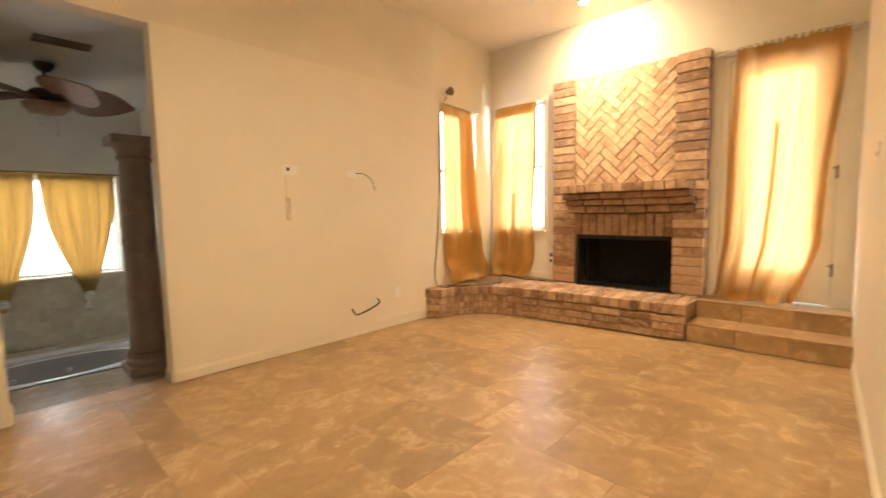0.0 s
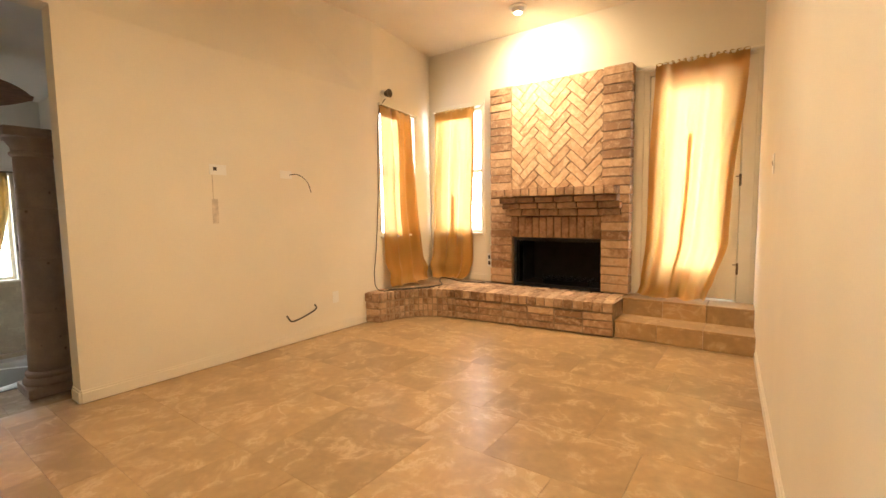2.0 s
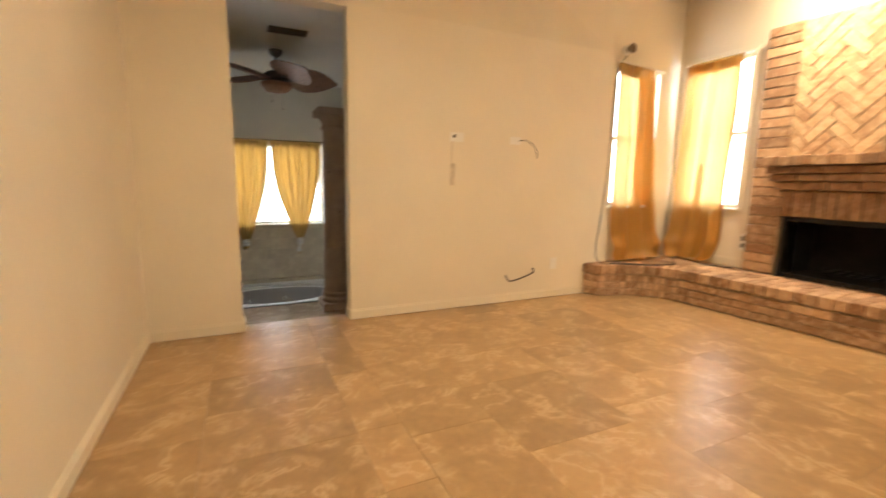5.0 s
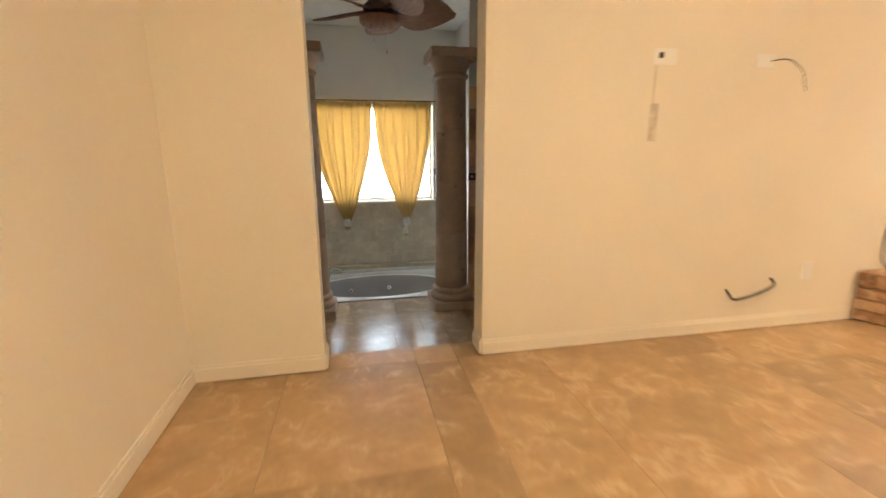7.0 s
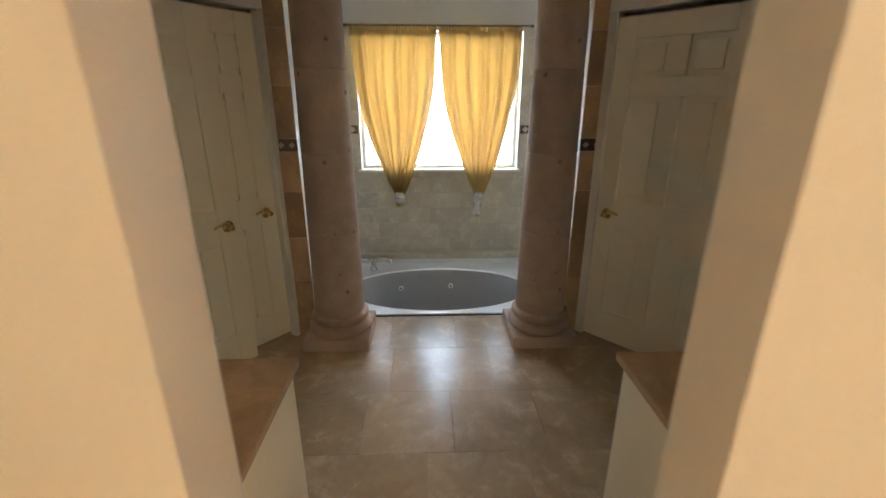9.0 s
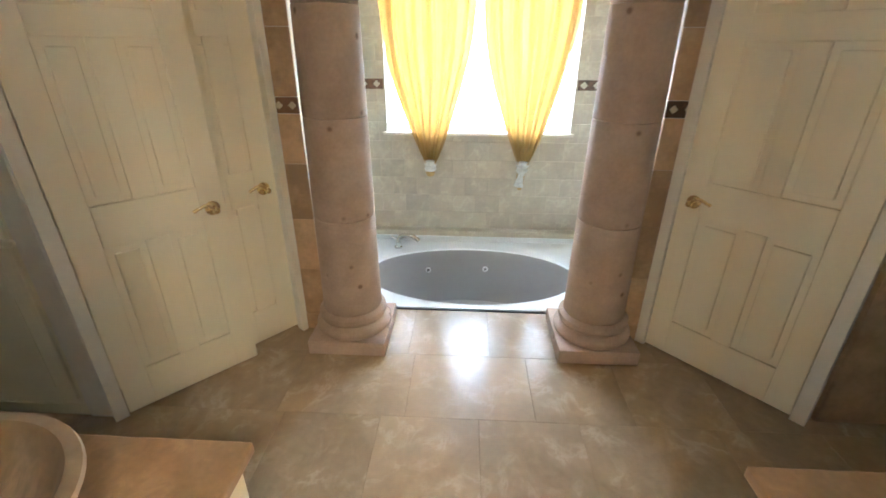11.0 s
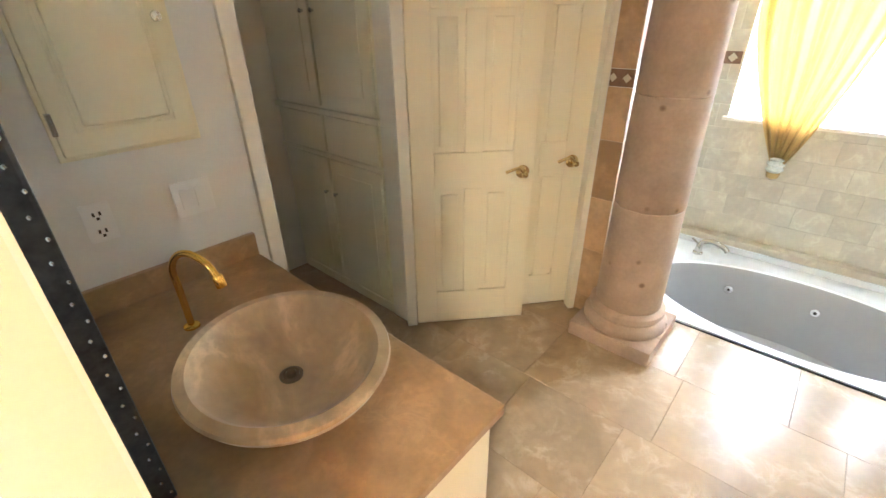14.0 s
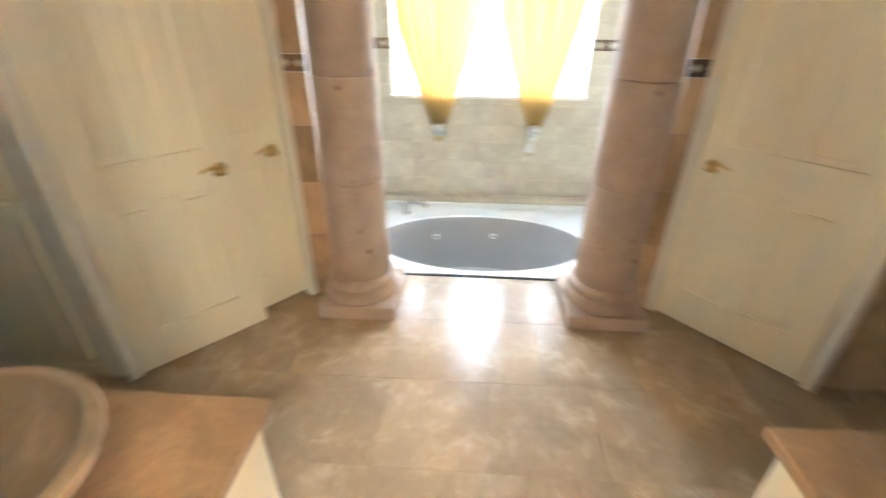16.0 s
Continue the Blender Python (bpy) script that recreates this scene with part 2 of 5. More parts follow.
# ---- building helpers ----
def box(bm, x0, x1, y0, y1, z0, z1, bev=0.0, m=None):
    vs = [bm.verts.new((x, y, z)) for x in (x0, x1) for y in (y0, y1) for z in (z0, z1)]
    fs = [bm.faces.new([vs[i] for i in q]) for q in ((0, 1, 3, 2), (4, 6, 7, 5), (0, 4, 5, 1), (2, 3, 7, 6), (0, 2, 6, 4), (1, 5, 7, 3))]
    if bev:
        es = list({e for f in fs for e in f.edges})
        out = bmesh.ops.bevel(bm, geom=es, offset=bev, segments=2, affect="EDGES", profile=0.6)
        vs = list({v for f in out["faces"] for v in f.verts} | {v for v in vs if v.is_valid})
    if m:
        bmesh.ops.transform(bm, matrix=m, verts=vs)
    return vs


def boxes(*rows, bev=0.0):
    bm = bmesh.new()
    for r in rows:
        box(bm, *r, bev=bev)
    return bm


def lathe(profile, n=32, ax=1.0, ay=1.0):
    """A turned shape round z from (radius, z) rows."""
    bm = bmesh.new()
    rings = [[bm.verts.new((ax * r * math.cos(2 * math.pi * i / n), ay * r * math.sin(2 * math.pi * i / n), z)) for i in range(n)] for r, z in profile]
    for a, b in zip(rings, rings[1:]):
        for i in range(n):
            bm.faces.new((a[i], a[(i + 1) % n], b[(i + 1) % n], b[i]))
    for ring, flip in ((rings[0], True), (rings[-1], False)):
        bm.faces.new(ring[::-1] if flip else ring)
    return bm


def prism(points, z0, z1):
    bm = bmesh.new()
    low = [bm.verts.new((x, y, z0)) for x, y in points]
    top = [bm.verts.new((x, y, z1)) for x, y in points]
    n = len(points)
    for i in range(n):
        bm.faces.new((low[i], low[(i + 1) % n], top[(i + 1) % n], top[i]))
    bm.faces.new(low[::-1])
    bm.faces.new(top)
    bmesh.ops.recalc_face_normals(bm, faces=bm.faces)
    return bm


def tube(points, r, n=10):
    """A round bar through the points."""
    bm = bmesh.new()
    ps = [Vector(p) for p in points]
    rings = []
    side = Vector((0.31, 0.17, 0.93))
    for i, p in enumerate(ps):
        d = (ps[min(i + 1, len(ps) - 1)] - ps[max(i - 1, 0)]).normalized()
        u = d.cross(side).normalized()
        v = d.cross(u)
        rings.append([bm.verts.new(p + r * (math.cos(2 * math.pi * k / n) * u + math.sin(2 * math.pi * k / n) * v)) for k in range(n)])
    for a, b in zip(rings, rings[1:]):
        for k in range(n):
            bm.faces.new((a[k], a[(k + 1) % n], b[(k + 1) % n], b[k]))
    bm.faces.new(rings[0][::-1])
    bm.faces.new(rings[-1])
    bmesh.ops.recalc_face_normals(bm, faces=bm.faces)
    return bm


def arc(points, steps=8):
    """A smooth line through a few points."""
    ps = [Vector(p) for p in points]
    out = []
    for i in range(len(ps) - 1):
        a, b, c, d = ps[max(i - 1, 0)], ps[i], ps[i + 1], ps[min(i + 2, len(ps) - 1)]
        for k in range(steps):
            t = k / steps
            out.append(0.5 * (2 * b + (c - a) * t + (2 * a - 5 * b + 4 * c - d) * t * t + (3 * b - a - 3 * c + d) * t ** 3))
    return out + [ps[-1]]


def part(name, bm, mat, parent=None, label="", smooth=False, m=None):
    me = bpy.data.meshes.new(name)
    if smooth:
        for f in bm.faces:
            f.smooth = True
    bm.to_mesh(me)
    bm.free()
    if smooth:
        me.set_sharp_from_angle(angle=radians(40))
    me.materials.append(mat)
    ob = new(name, me)
    if m:
        ob.matrix_basis = m
    if parent:
        ob.parent = parent
    return tagged(ob, label)


def thing(name, label, category, group="", m=None):
    ob = new(name)
    ob.empty_display_size = 0.1
    if m:
        ob.matrix_basis = m
    return tagged(ob, label, category, group)


def structure(name, bm, mat, label, category, m=None):
    return tagged(part(name, bm, mat, m=m), label, category, kind="structure")


def wall_rows(a0, a1, z0, z1, holes):
    """Stretches (a0, a1, z0, z1) that leave the holes (a0, a1, z0, z1) free."""
    rows, at = [], a0
    for h0, h1, b0, b1 in sorted(holes):
        rows.append((at, h0, z0, z1))
        if b0 > z0:
            rows.append((h0, h1, z0, b0))
        if b1 < z1:
            rows.append((h0, h1, b1, z1))
        at = h1
    rows.append((at, a1, z0, z1))
    return [r for r in rows if r[1] - r[0] > 1e-4]

# ---- the sitting room's shell ----
XD, XB = -3.36, -3.5             # faces of the wall between sitting room and bathroom
D0, D1, DT = 0.787, 1.560, 2.31  # its doorway
YN = 5.27                        # fireplace wall
KX, KY = -3.522, 5.27            # corner of the two window walls

bm = boxes(*[(XB, XD, a, b, z0, z1) for a, b, z0, z1 in wall_rows(-0.55, 4.1, -0.75, 2.33, [(D0, D1, -0.75, DT)])])
wall_west = structure("wall_west", bm, PAINT, "cream painted wall with a tall open doorway to the bathroom", "wall")
bm = bmesh.new()
for y0, y1, s0, s1 in ((-0.55, 2.9, 0.11, 0.11), (2.9, 4.1, 0.11, 0.0)):
    low = [bm.verts.new(p) for p in ((XD, y0, 2.33), (XB - 0.06, y0, 2.33), (XB - 0.06, y0, H1), (XD - s0, y0, H1))]
    far = [bm.verts.new(p) for p in ((XD, y1, 2.33), (XB - 0.06, y1, 2.33), (XB - 0.06, y1, H1), (XD - s1, y1, H1))]
    bm.faces.new(low[::-1])
    bm.faces.new(far)
    for i in range(4):
        bm.faces.new((low[i], low[(i + 1) % 4], far[(i + 1) % 4], far[i]))
bmesh.ops.recalc_face_normals(bm, faces=bm.faces)
structure("wall_west_upper", bm, PAINT, "cream painted upper wall leaning slightly back above the doorway", "wall")

# window wall that turns slightly outwards towards the corner
KL = math.hypot(KX - XD, KY - 4.1)
KM = Matrix.Translation((XD, 4.1, 0)) @ Matrix.Rotation(math.atan2(-(KX - XD), KY - 4.1), 4, "Z")
WA = (0.10, 0.80, 0.875, 2.24)
bm = boxes(*[(-0.14, 0, a, b, z0, z1) for a, b, z0, z1 in wall_rows(0, KL + 0.1, -0.1, H1, [WA])])
structure("wall_west_window", bm, PAINT, "cream painted wall with a narrow window beside the hearth", "wall", KM)

WB = (-3.42, -2.77, 0.875, 2.36)
ED = (-1.0, -0.14, HE, 2.38)
FB = (-2.30, -1.34, HE, 0.834)
bm = boxes(*[(a, b, YN, YN + 0.14, z0, z1) for a, b, z0, z1 in wall_rows(KX - 0.1, 0.3, -0.1, H1, [WB, FB, ED])])
structure("wall_north", bm, PAINT, "cream painted fireplace wall with window and garden door", "wall")

RM = pose(-0.083, 4.72, 0, 0, 0, 2.6)
structure("wall_east", boxes((0, 0.14, -4.9, 0.75, -0.1, H1)), PAINT, "cream painted long side wall", "wall", RM)
structure("wall_south", boxes((XD, 0.35, 0.07, 0.21, -0.1, H1)), PAINT, "cream painted wall beside the doorway", "wall")
structure("ceiling", boxes((-3.66, 0.4, -0.55, 5.45, H1, H1 + 0.12)), CEIL, "cream textured plaster ceiling", "ceiling")

# baseboards
def baseboard(name, length, m):
    bm = boxes((0, length, 0, 0.013, 0, 0.064), (0, length, 0, 0.008, 0.064, 0.078), bev=0.003)
    return structure(name, bm, PAINT, "cream painted wooden baseboard", "baseboard", m)

baseboard("baseboard_west", 3.90 - D1, pose(XD, 3.90, 0.004, 0, 0, -90))
baseboard("baseboard_west_short", D0 - 0.21, pose(XD, D0, 0.004, 0, 0, -90))
baseboard("baseboard_south", 3.3, pose(XD + 0.015, 0.21, 0.004))
baseboard("baseboard_east", 3.6, RM @ pose(0, -3.7, 0.004, 0, 0, 90))
baseboard("baseboard_hearth", 0.35, pose(-2.6, YN, HE + 0.002, 0, 0, 180))
baseboard("baseboard_reveal", 0.135, pose(XD - 0.003, D1, 0.004, 0, 0, 180))
baseboard("baseboard_reveal_south", 0.135, pose(XB + 0.003, D0, 0.004))


def window(name, label, w, z0, z1, depth, m, mullion=True):
    """A white window in its opening: x along the wall, y out, origin at the opening's near lower corner line."""
    ob = tagged(new(name), label, "window", kind="structure")
    ob.matrix_basis = m
    f = 0.035
    part("window_frame", boxes((0, f, depth * 0.5, depth * 0.85, z0, z1), (w - f, w, depth * 0.5, depth * 0.85, z0, z1),
                               (f, w - f, depth * 0.5, depth * 0.85, z1 - f, z1), (f, w - f, depth * 0.5, depth * 0.85, z0, z0 + f), bev=0.003), TRIM, ob)
    if mullion:
        part("meeting_rail", boxes((f, w - f, depth * 0.52, depth * 0.8, (z0 + z1) / 2 - 0.016, (z0 + z1) / 2 + 0.016), bev=0.003), TRIM, ob)
    g = part("pane", boxes((f, w - f, depth * 0.64, depth * 0.66, z0 + f, z1 - f)), GLASS, ob)
    g.visible_shadow = False
    part("window_sill", boxes((-0.03, w + 0.03, -0.03, depth * 0.5, z0 - 0.022, z0 + 0.002), bev=0.004), TRIM, ob)
    return ob


window("window_1", "narrow white-framed window half hidden by a gold curtain", WA[1] - WA[0], WA[2], WA[3], 0.14, KM @ pose(0, WA[0], 0, 0, 0, 90))
window("window_2", "narrow white-framed window beside the brick fireplace", WB[1] - WB[0], WB[2], WB[3], 0.14, pose(WB[0], YN, 0))
# casing of the second window
structure("trim_window_2", boxes((WB[1] + 0.002, WB[1] + 0.05, YN - 0.014, YN, WB[2], WB[3] + 0.05), (WB[0], WB[1] + 0.002, YN - 0.014, YN, WB[3] + 0.002, WB[3] + 0.05), bev=0.003), TRIM, "cream painted window casing", "trim")

# ---- garden door ----
door = tagged(new("door_1"), "white garden door with a large glazed panel, shut", "door", kind="structure")
door.matrix_basis = pose(ED[0], YN, 0)
DW = ED[1] - ED[0]
part("door_frame", boxes((0, 0.045, 0.0, 0.12, HE, ED[3]), (DW - 0.09, DW, 0.0, 0.12, HE, ED[3]), (0.045, DW - 0.09, 0.0, 0.12, ED[3] - 0.035, ED[3]), (DW - 0.12, DW - 0.09, 0.058, 0.119, HE, ED[3] - 0.035), (0.045, 0.075, 0.058, 0.119, HE, ED[3] - 0.035), bev=0.003), TRIM, door)
L0, L1, LT = 0.05, DW - 0.098, ED[3] - 0.04
leaf = part("door_leaf", boxes((L0, L0 + 0.13, 0.012, 0.055, HE + 0.012, LT), (L1 - 0.15, L1, 0.012, 0.055, HE + 0.012, LT),
                               (L0 + 0.13, L1 - 0.15, 0.012, 0.055, LT - 0.14, LT), (L0 + 0.13, L1 - 0.15, 0.012, 0.055, HE + 0.012, HE + 0.26), bev=0.004), TRIM, door)
g = part("pane", boxes((L0 + 0.131, L1 - 0.151, 0.032, 0.036, HE + 0.261, LT - 0.141)), GLASS, door)
g.visible_shadow = False
for z in (2.20, 1.36, 0.60):
    part("hinge", boxes((L1 - 0.004, L1 + 0.012, -0.012, 0.004, z - 0.05, z + 0.05), (L1 - 0.03, L1 + 0.05, 0.004, 0.0125, z + 0.028, z + 0.036), bev=0.002), DULL, door, "dull bronze hinge")
for z, r in ((1.385, 0.027), (1.235, 0.024)):
    part("door_knob", lathe([(0.03, 0), (0.03, 0.008), (0.012, 0.012), (0.012, 0.03), (r, 0.04), (r, 0.055), (0.012, 0.064)], 20), BRASS, door, "polished brass knob", True, pose(0.105, 0.012, z, 90))
structure("trim_door_1", boxes((ED[0] - 0.055, ED[0] - 0.002, YN - 0.016, YN, HE, ED[3] + 0.06), (ED[0] - 0.002, ED[1] + 0.002, YN - 0.016, YN, ED[3] + 0.004, ED[3] + 0.06), (ED[1] + 0.002, ED[1] + 0.03, YN - 0.016, YN, HE, ED[3] + 0.06), bev=0.003), TRIM, "cream painted door casing", "trim")

# ---- steps to the garden door ----
steps = tagged(new("steps"), "two travertine steps up to the garden door", "steps", kind="structure")
part("riser_core", boxes((-1.09, -0.07, 4.74, 5.26, 0.002, 0.145), (-1.09, -0.09, 5.02, 5.26, 0.145, HE - 0.012)), GROUT, steps)
for i in range(3):
    x0, x1 = -1.095 + 0.337 * i, -1.095 + 0.337 * (i + 1) - 0.003
    part("riser", boxes((x0, x1, 4.715, 4.74, 0.004, 0.138), bev=0.003), TRAV, steps)
    part("tread", boxes((x0, x1, 4.705, 5.02, 0.138, 0.158), bev=0.005), TRAV, steps)
    part("riser", boxes((x0, x1 - 0.005 * i, 4.995, 5.02, 0.158, HE - 0.02), bev=0.003), TRAV, steps)
    part("tread", boxes((x0, x1 - 0.005 * i, 4.985, 5.262, HE - 0.02, HE), bev=0.005), TRAV, steps)

# ---- fireplace ----
fire = thing("fireplace", "whitewashed brick fireplace with herringbone panel and black firebox", "fireplace")
YF = 5.15
part("mortar_core", boxes((-2.575, -2.315, YF + 0.012, YN - 0.002, HE, 2.475), (-1.345, -1.10, YF + 0.012, YN - 0.002, HE, 2.475),
                          (-2.315, -1.345, YF + 0.035, YN - 0.002, 0.85, 2.46)), MORTAR, fire, "dark raked mortar")
COURSE = 0.0865

def brick_mesh(name, w, d, h, bev=0.006, mat=None):
    bm = bmesh.new()
    box(bm, -w / 2, w / 2, -d / 2, d / 2, -h / 2, h / 2)
    bmesh.ops.bevel(bm, geom=list(bm.edges), offset=bev, segments=1, affect="EDGES")
    me = bpy.data.meshes.new(name)
    bm.to_mesh(me)
    bm.free()
    me.materials.append(mat or REDBRICK)
    return me

def lay(me, parent, m, name="brick"):
    ob = new(name, me)
    ob.matrix_basis = m
    ob.parent = parent
    return ob

rnd = random.Random(4)
pier = brick_mesh("pier_brick", 0.262, 0.12, COURSE - 0.009)
n = int((2.475 - HE) / COURSE)
for x in (-2.452, -1.217):
    for i in range(n + 1):
        z = HE + 0.004 + COURSE * (i + 0.5)
        if z > 2.47:
            continue
        lay(pier, fire, pose(x + rnd.uniform(-0.003, 0.003), YF + 0.062 + rnd.uniform(-0.004, 0.004), z, 0, 0, rnd.uniform(-0.5, 0.5)))

# herringbone panel, bricks at 45 degrees trimmed to the panel
P0, P1, Q0, Q1 = -2.317, -1.345, 1.36, 2.468
bw, bl = 0.078, 0.235
cell = 0.081
cx, cz = (P0 + P1) / 2, (Q0 + Q1) / 2
def herring(bm, u, v, along):
    """One brick with its lower corner at (u, v) of the turned grid."""
    w, h = (bl, bw) if along else (bw, bl)
    pts = [(u, v), (u + w, v), (u + w, v + h), (u, v + h)]
    s = math.sqrt(0.5)
    xs = [(cx + s * (a - b), cz + s * (a + b)) for a, b in pts]
    y0, y1 = YF + 0.016 + rnd.uniform(-0.003, 0.003), YF + 0.05
    a = [bm.verts.new((x, y1, z)) for x, z in xs]
    mx, mz = sum(x for x, _ in xs) / 4, sum(z for _, z in xs) / 4
    k = 0.93
    b = [bm.verts.new((x, y0 + 0.006, z)) for x, z in xs]
    c = [bm.verts.new((mx + (x - mx) * k, y0, mz + (z - mz) * k)) for x, z in xs]
    for p, q in ((a, b), (b, c)):
        for i in range(4):
            bm.faces.new((p[i], p[(i + 1) % 4], q[(i + 1) % 4], q[i]))
    bm.faces.new(c)
    bm.faces.new(a[::-1])
for i in range(-9, 10):
    for j in range(-4, 5):
        for along in (True, False):
            u, v = (i + 3 * j - (0 if along else 1)) * cell, (i - 3 * j) * cell
            bm = bmesh.new()
            herring(bm, u, v, along)
            for co, no in (((P0, 0, 0), (-1, 0, 0)), ((P1, 0, 0), (1, 0, 0)), ((0, 0, Q0), (0, 0, -1)), ((0, 0, Q1), (0, 0, 1))):
                r = bmesh.ops.bisect_plane(bm, geom=list(bm.verts) + list(bm.edges) + list(bm.faces), plane_co=co, plane_no=no, clear_outer=True)
                es = [e for e in r["geom_cut"] if isinstance(e, bmesh.types.BMEdge)]
                if es:
                    bmesh.ops.contextual_create(bm, geom=es)
            if len(bm.faces) > 3:
                bmesh.ops.recalc_face_normals(bm, faces=bm.faces)
                part("herringbone_brick", bm, BRICK, fire)
            else:
                bm.free()

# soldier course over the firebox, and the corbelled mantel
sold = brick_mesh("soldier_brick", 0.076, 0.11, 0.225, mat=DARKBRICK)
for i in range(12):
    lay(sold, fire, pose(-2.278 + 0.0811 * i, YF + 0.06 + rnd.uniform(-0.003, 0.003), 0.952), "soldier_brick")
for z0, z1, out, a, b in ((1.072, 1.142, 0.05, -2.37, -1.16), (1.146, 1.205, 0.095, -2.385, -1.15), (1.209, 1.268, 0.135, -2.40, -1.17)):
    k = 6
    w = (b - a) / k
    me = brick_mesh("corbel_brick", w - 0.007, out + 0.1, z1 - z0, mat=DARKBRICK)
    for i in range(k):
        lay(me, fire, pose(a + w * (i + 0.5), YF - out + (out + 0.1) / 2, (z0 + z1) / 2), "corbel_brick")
me = brick_mesh("mantel_brick", 0.0885, 0.30, 0.078)
for i in range(13):
    lay(me, fire, pose(-2.345 + 0.0935 * i, YF - 0.05 + rnd.uniform(-0.004, 0.004), 1.312 + rnd.uniform(-0.002, 0.002)), "mantel_brick")

# firebox
for row in ((FB[0] - 0.03, FB[0], YN + 0.02, YN + 0.5, HE - 0.04, 0.95), (FB[1], FB[1] + 0.03, YN + 0.02, YN + 0.5, HE - 0.04, 0.95),
            (FB[0], FB[1], YN + 0.47, YN + 0.5, HE - 0.04, 0.95), (FB[0], FB[1], YN + 0.02, YN + 0.47, 0.92, 0.95), (FB[0], FB[1], YF + 0.02, YN + 0.47, HE - 0.04, HE + 0.004)):
    part("firebox_panel", boxes(row), SOOT, fire, "black sooty firebox wall")
part("firebox_frame", boxes((FB[0], FB[0] + 0.028, YF + 0.03, YF + 0.06, HE + 0.004, 0.834), (FB[1] - 0.028, FB[1], YF + 0.03, YF + 0.06, HE + 0.004, 0.834),
                            (FB[0] + 0.028, FB[1] - 0.028, YF + 0.03, YF + 0.06, 0.80, 0.834), (FB[0] + 0.028, FB[1] - 0.028, YF + 0.03, YF + 0.06, HE + 0.004, HE + 0.03), bev=0.003), BLACK, fire, "black steel frame")
part("firebox_lining", boxes((FB[0] + 0.0, FB[0] + 0.012, YF + 0.06, YN + 0.02, HE + 0.004, 0.92), (FB[1] - 0.012, FB[1], YF + 0.06, YN + 0.02, HE + 0.004, 0.92), (FB[0] + 0.012, FB[1] - 0.012, YF + 0.06, YN + 0.02, 0.834, 0.90)), SOOT, fire)
grate = thing("fire_grate", "low black iron grate inside the firebox", "grate", m=pose(-1.78, YN + 0.2, HE + 0.005))
for i in range(7):
    part("bar", tube([(-0.24 + 0.08 * i, -0.14, 0.10), (-0.24 + 0.08 * i, -0.13, 0.06), (-0.24 + 0.08 * i, 0.12, 0.06)], 0.008, 6), BLACK, grate)
part("rail", tube([(-0.27, -0.09, 0.05), (0.27, -0.09, 0.05)], 0.008, 6), BLACK, grate)
part("rail", tube([(-0.27, 0.08, 0.05), (0.27, 0.08, 0.05)], 0.008, 6), BLACK, grate)
for sx in (-0.25, 0.25):
    for sy in (-0.09, 0.08):
        part("leg", tube([(sx, sy, 0.0), (sx, sy, 0.05)], 0.008, 6), BLACK, grate)

# ---- raised hearth: straight front, curved into the corner ----
hearth = thing("raised_hearth", "raised whitewashed brick hearth with a curved corner", "hearth")
line = [(-3.355, 3.905), (-3.21, 3.96)] + [tuple(p[:2]) for p in arc([(-3.19, 4.05, 0), (-3.10, 4.30, 0), (-2.92, 4.47, 0), (-2.68, 4.555, 0)], 5)] + [(-2.40, 4.575), (-1.105, 4.69)]
poly = [(x + 0.0, y + 0.012) for x, y in line] + [(-1.105, YN - 0.003), (KX + 0.02, YN - 0.003), (-3.362, 4.1)]
part("core", prism(poly, 0.002, HE - 0.015), MORTAR, hearth, "dark mortar bed")
def along(pts, step):
    """Middles and headings of pieces of one length laid along a line."""
    out = []
    for (x0, y0), (x1, y1) in zip(pts, pts[1:]):
        L = math.hypot(x1 - x0, y1 - y0)
        k = max(1, round(L / step))
        for i in range(k):
            t = (i + 0.5) / k
            out.append((x0 + (x1 - x0) * t, y0 + (y1 - y0) * t, math.degrees(math.atan2(y1 - y0, x1 - x0)), L / k))
    return out
smooth_line = [line[1]] + line[2:-2]
hb = {}
def hearth_brick(w, d, h, x, y, z, a):
    key = (round(w, 2), d, h)
    if key not in hb:
        hb[key] = brick_mesh("hearth_brick", key[0] - 0.01, d, h, 0.005)
    lay(hb[key], hearth, pose(x, y, z, 0, 0, a + rnd.uniform(-0.6, 0.6)))
for c in range(3):
    z = 0.038 + 0.068 * c
    for x, y, a, w in along(line[:2], 0.16) + along(smooth_line, 0.10):
        hearth_brick(w, 0.10, 0.059, x - 0.05 * math.sin(radians(a)), y + 0.05 * math.cos(radians(a)), z, a)
    pts = along(line[-3:], 0.26)
    for x, y, a, w in pts:
        hearth_brick(w, 0.10, 0.059, x - 0.05 * math.sin(radians(a)), y + 0.05 * math.cos(radians(a)), z, a)
for x, y, a, w in along(line[:2] + line[2:], 0.088):
    hearth_brick(w, 0.24, 0.085, x - 0.10 * math.sin(radians(a)), y + 0.10 * math.cos(radians(a)), HE - 0.044, a)
for r in range(2):
    for i in range(16):
        y = 4.87 + 0.0 + r * 0.13
        x = -2.75 + 0.105 * i
        hearth_brick(0.1, 0.22, 0.03, x, y + 0.02 + 0.06 * i / 16, HE - 0.014 - 0.004 * r, 0)
for i in range(5):
    hearth_brick(0.2, 0.30, 0.03, -3.18 + 0.10 * i * 0.9, 4.70 + 0.02 * i, HE - 0.018, 45)

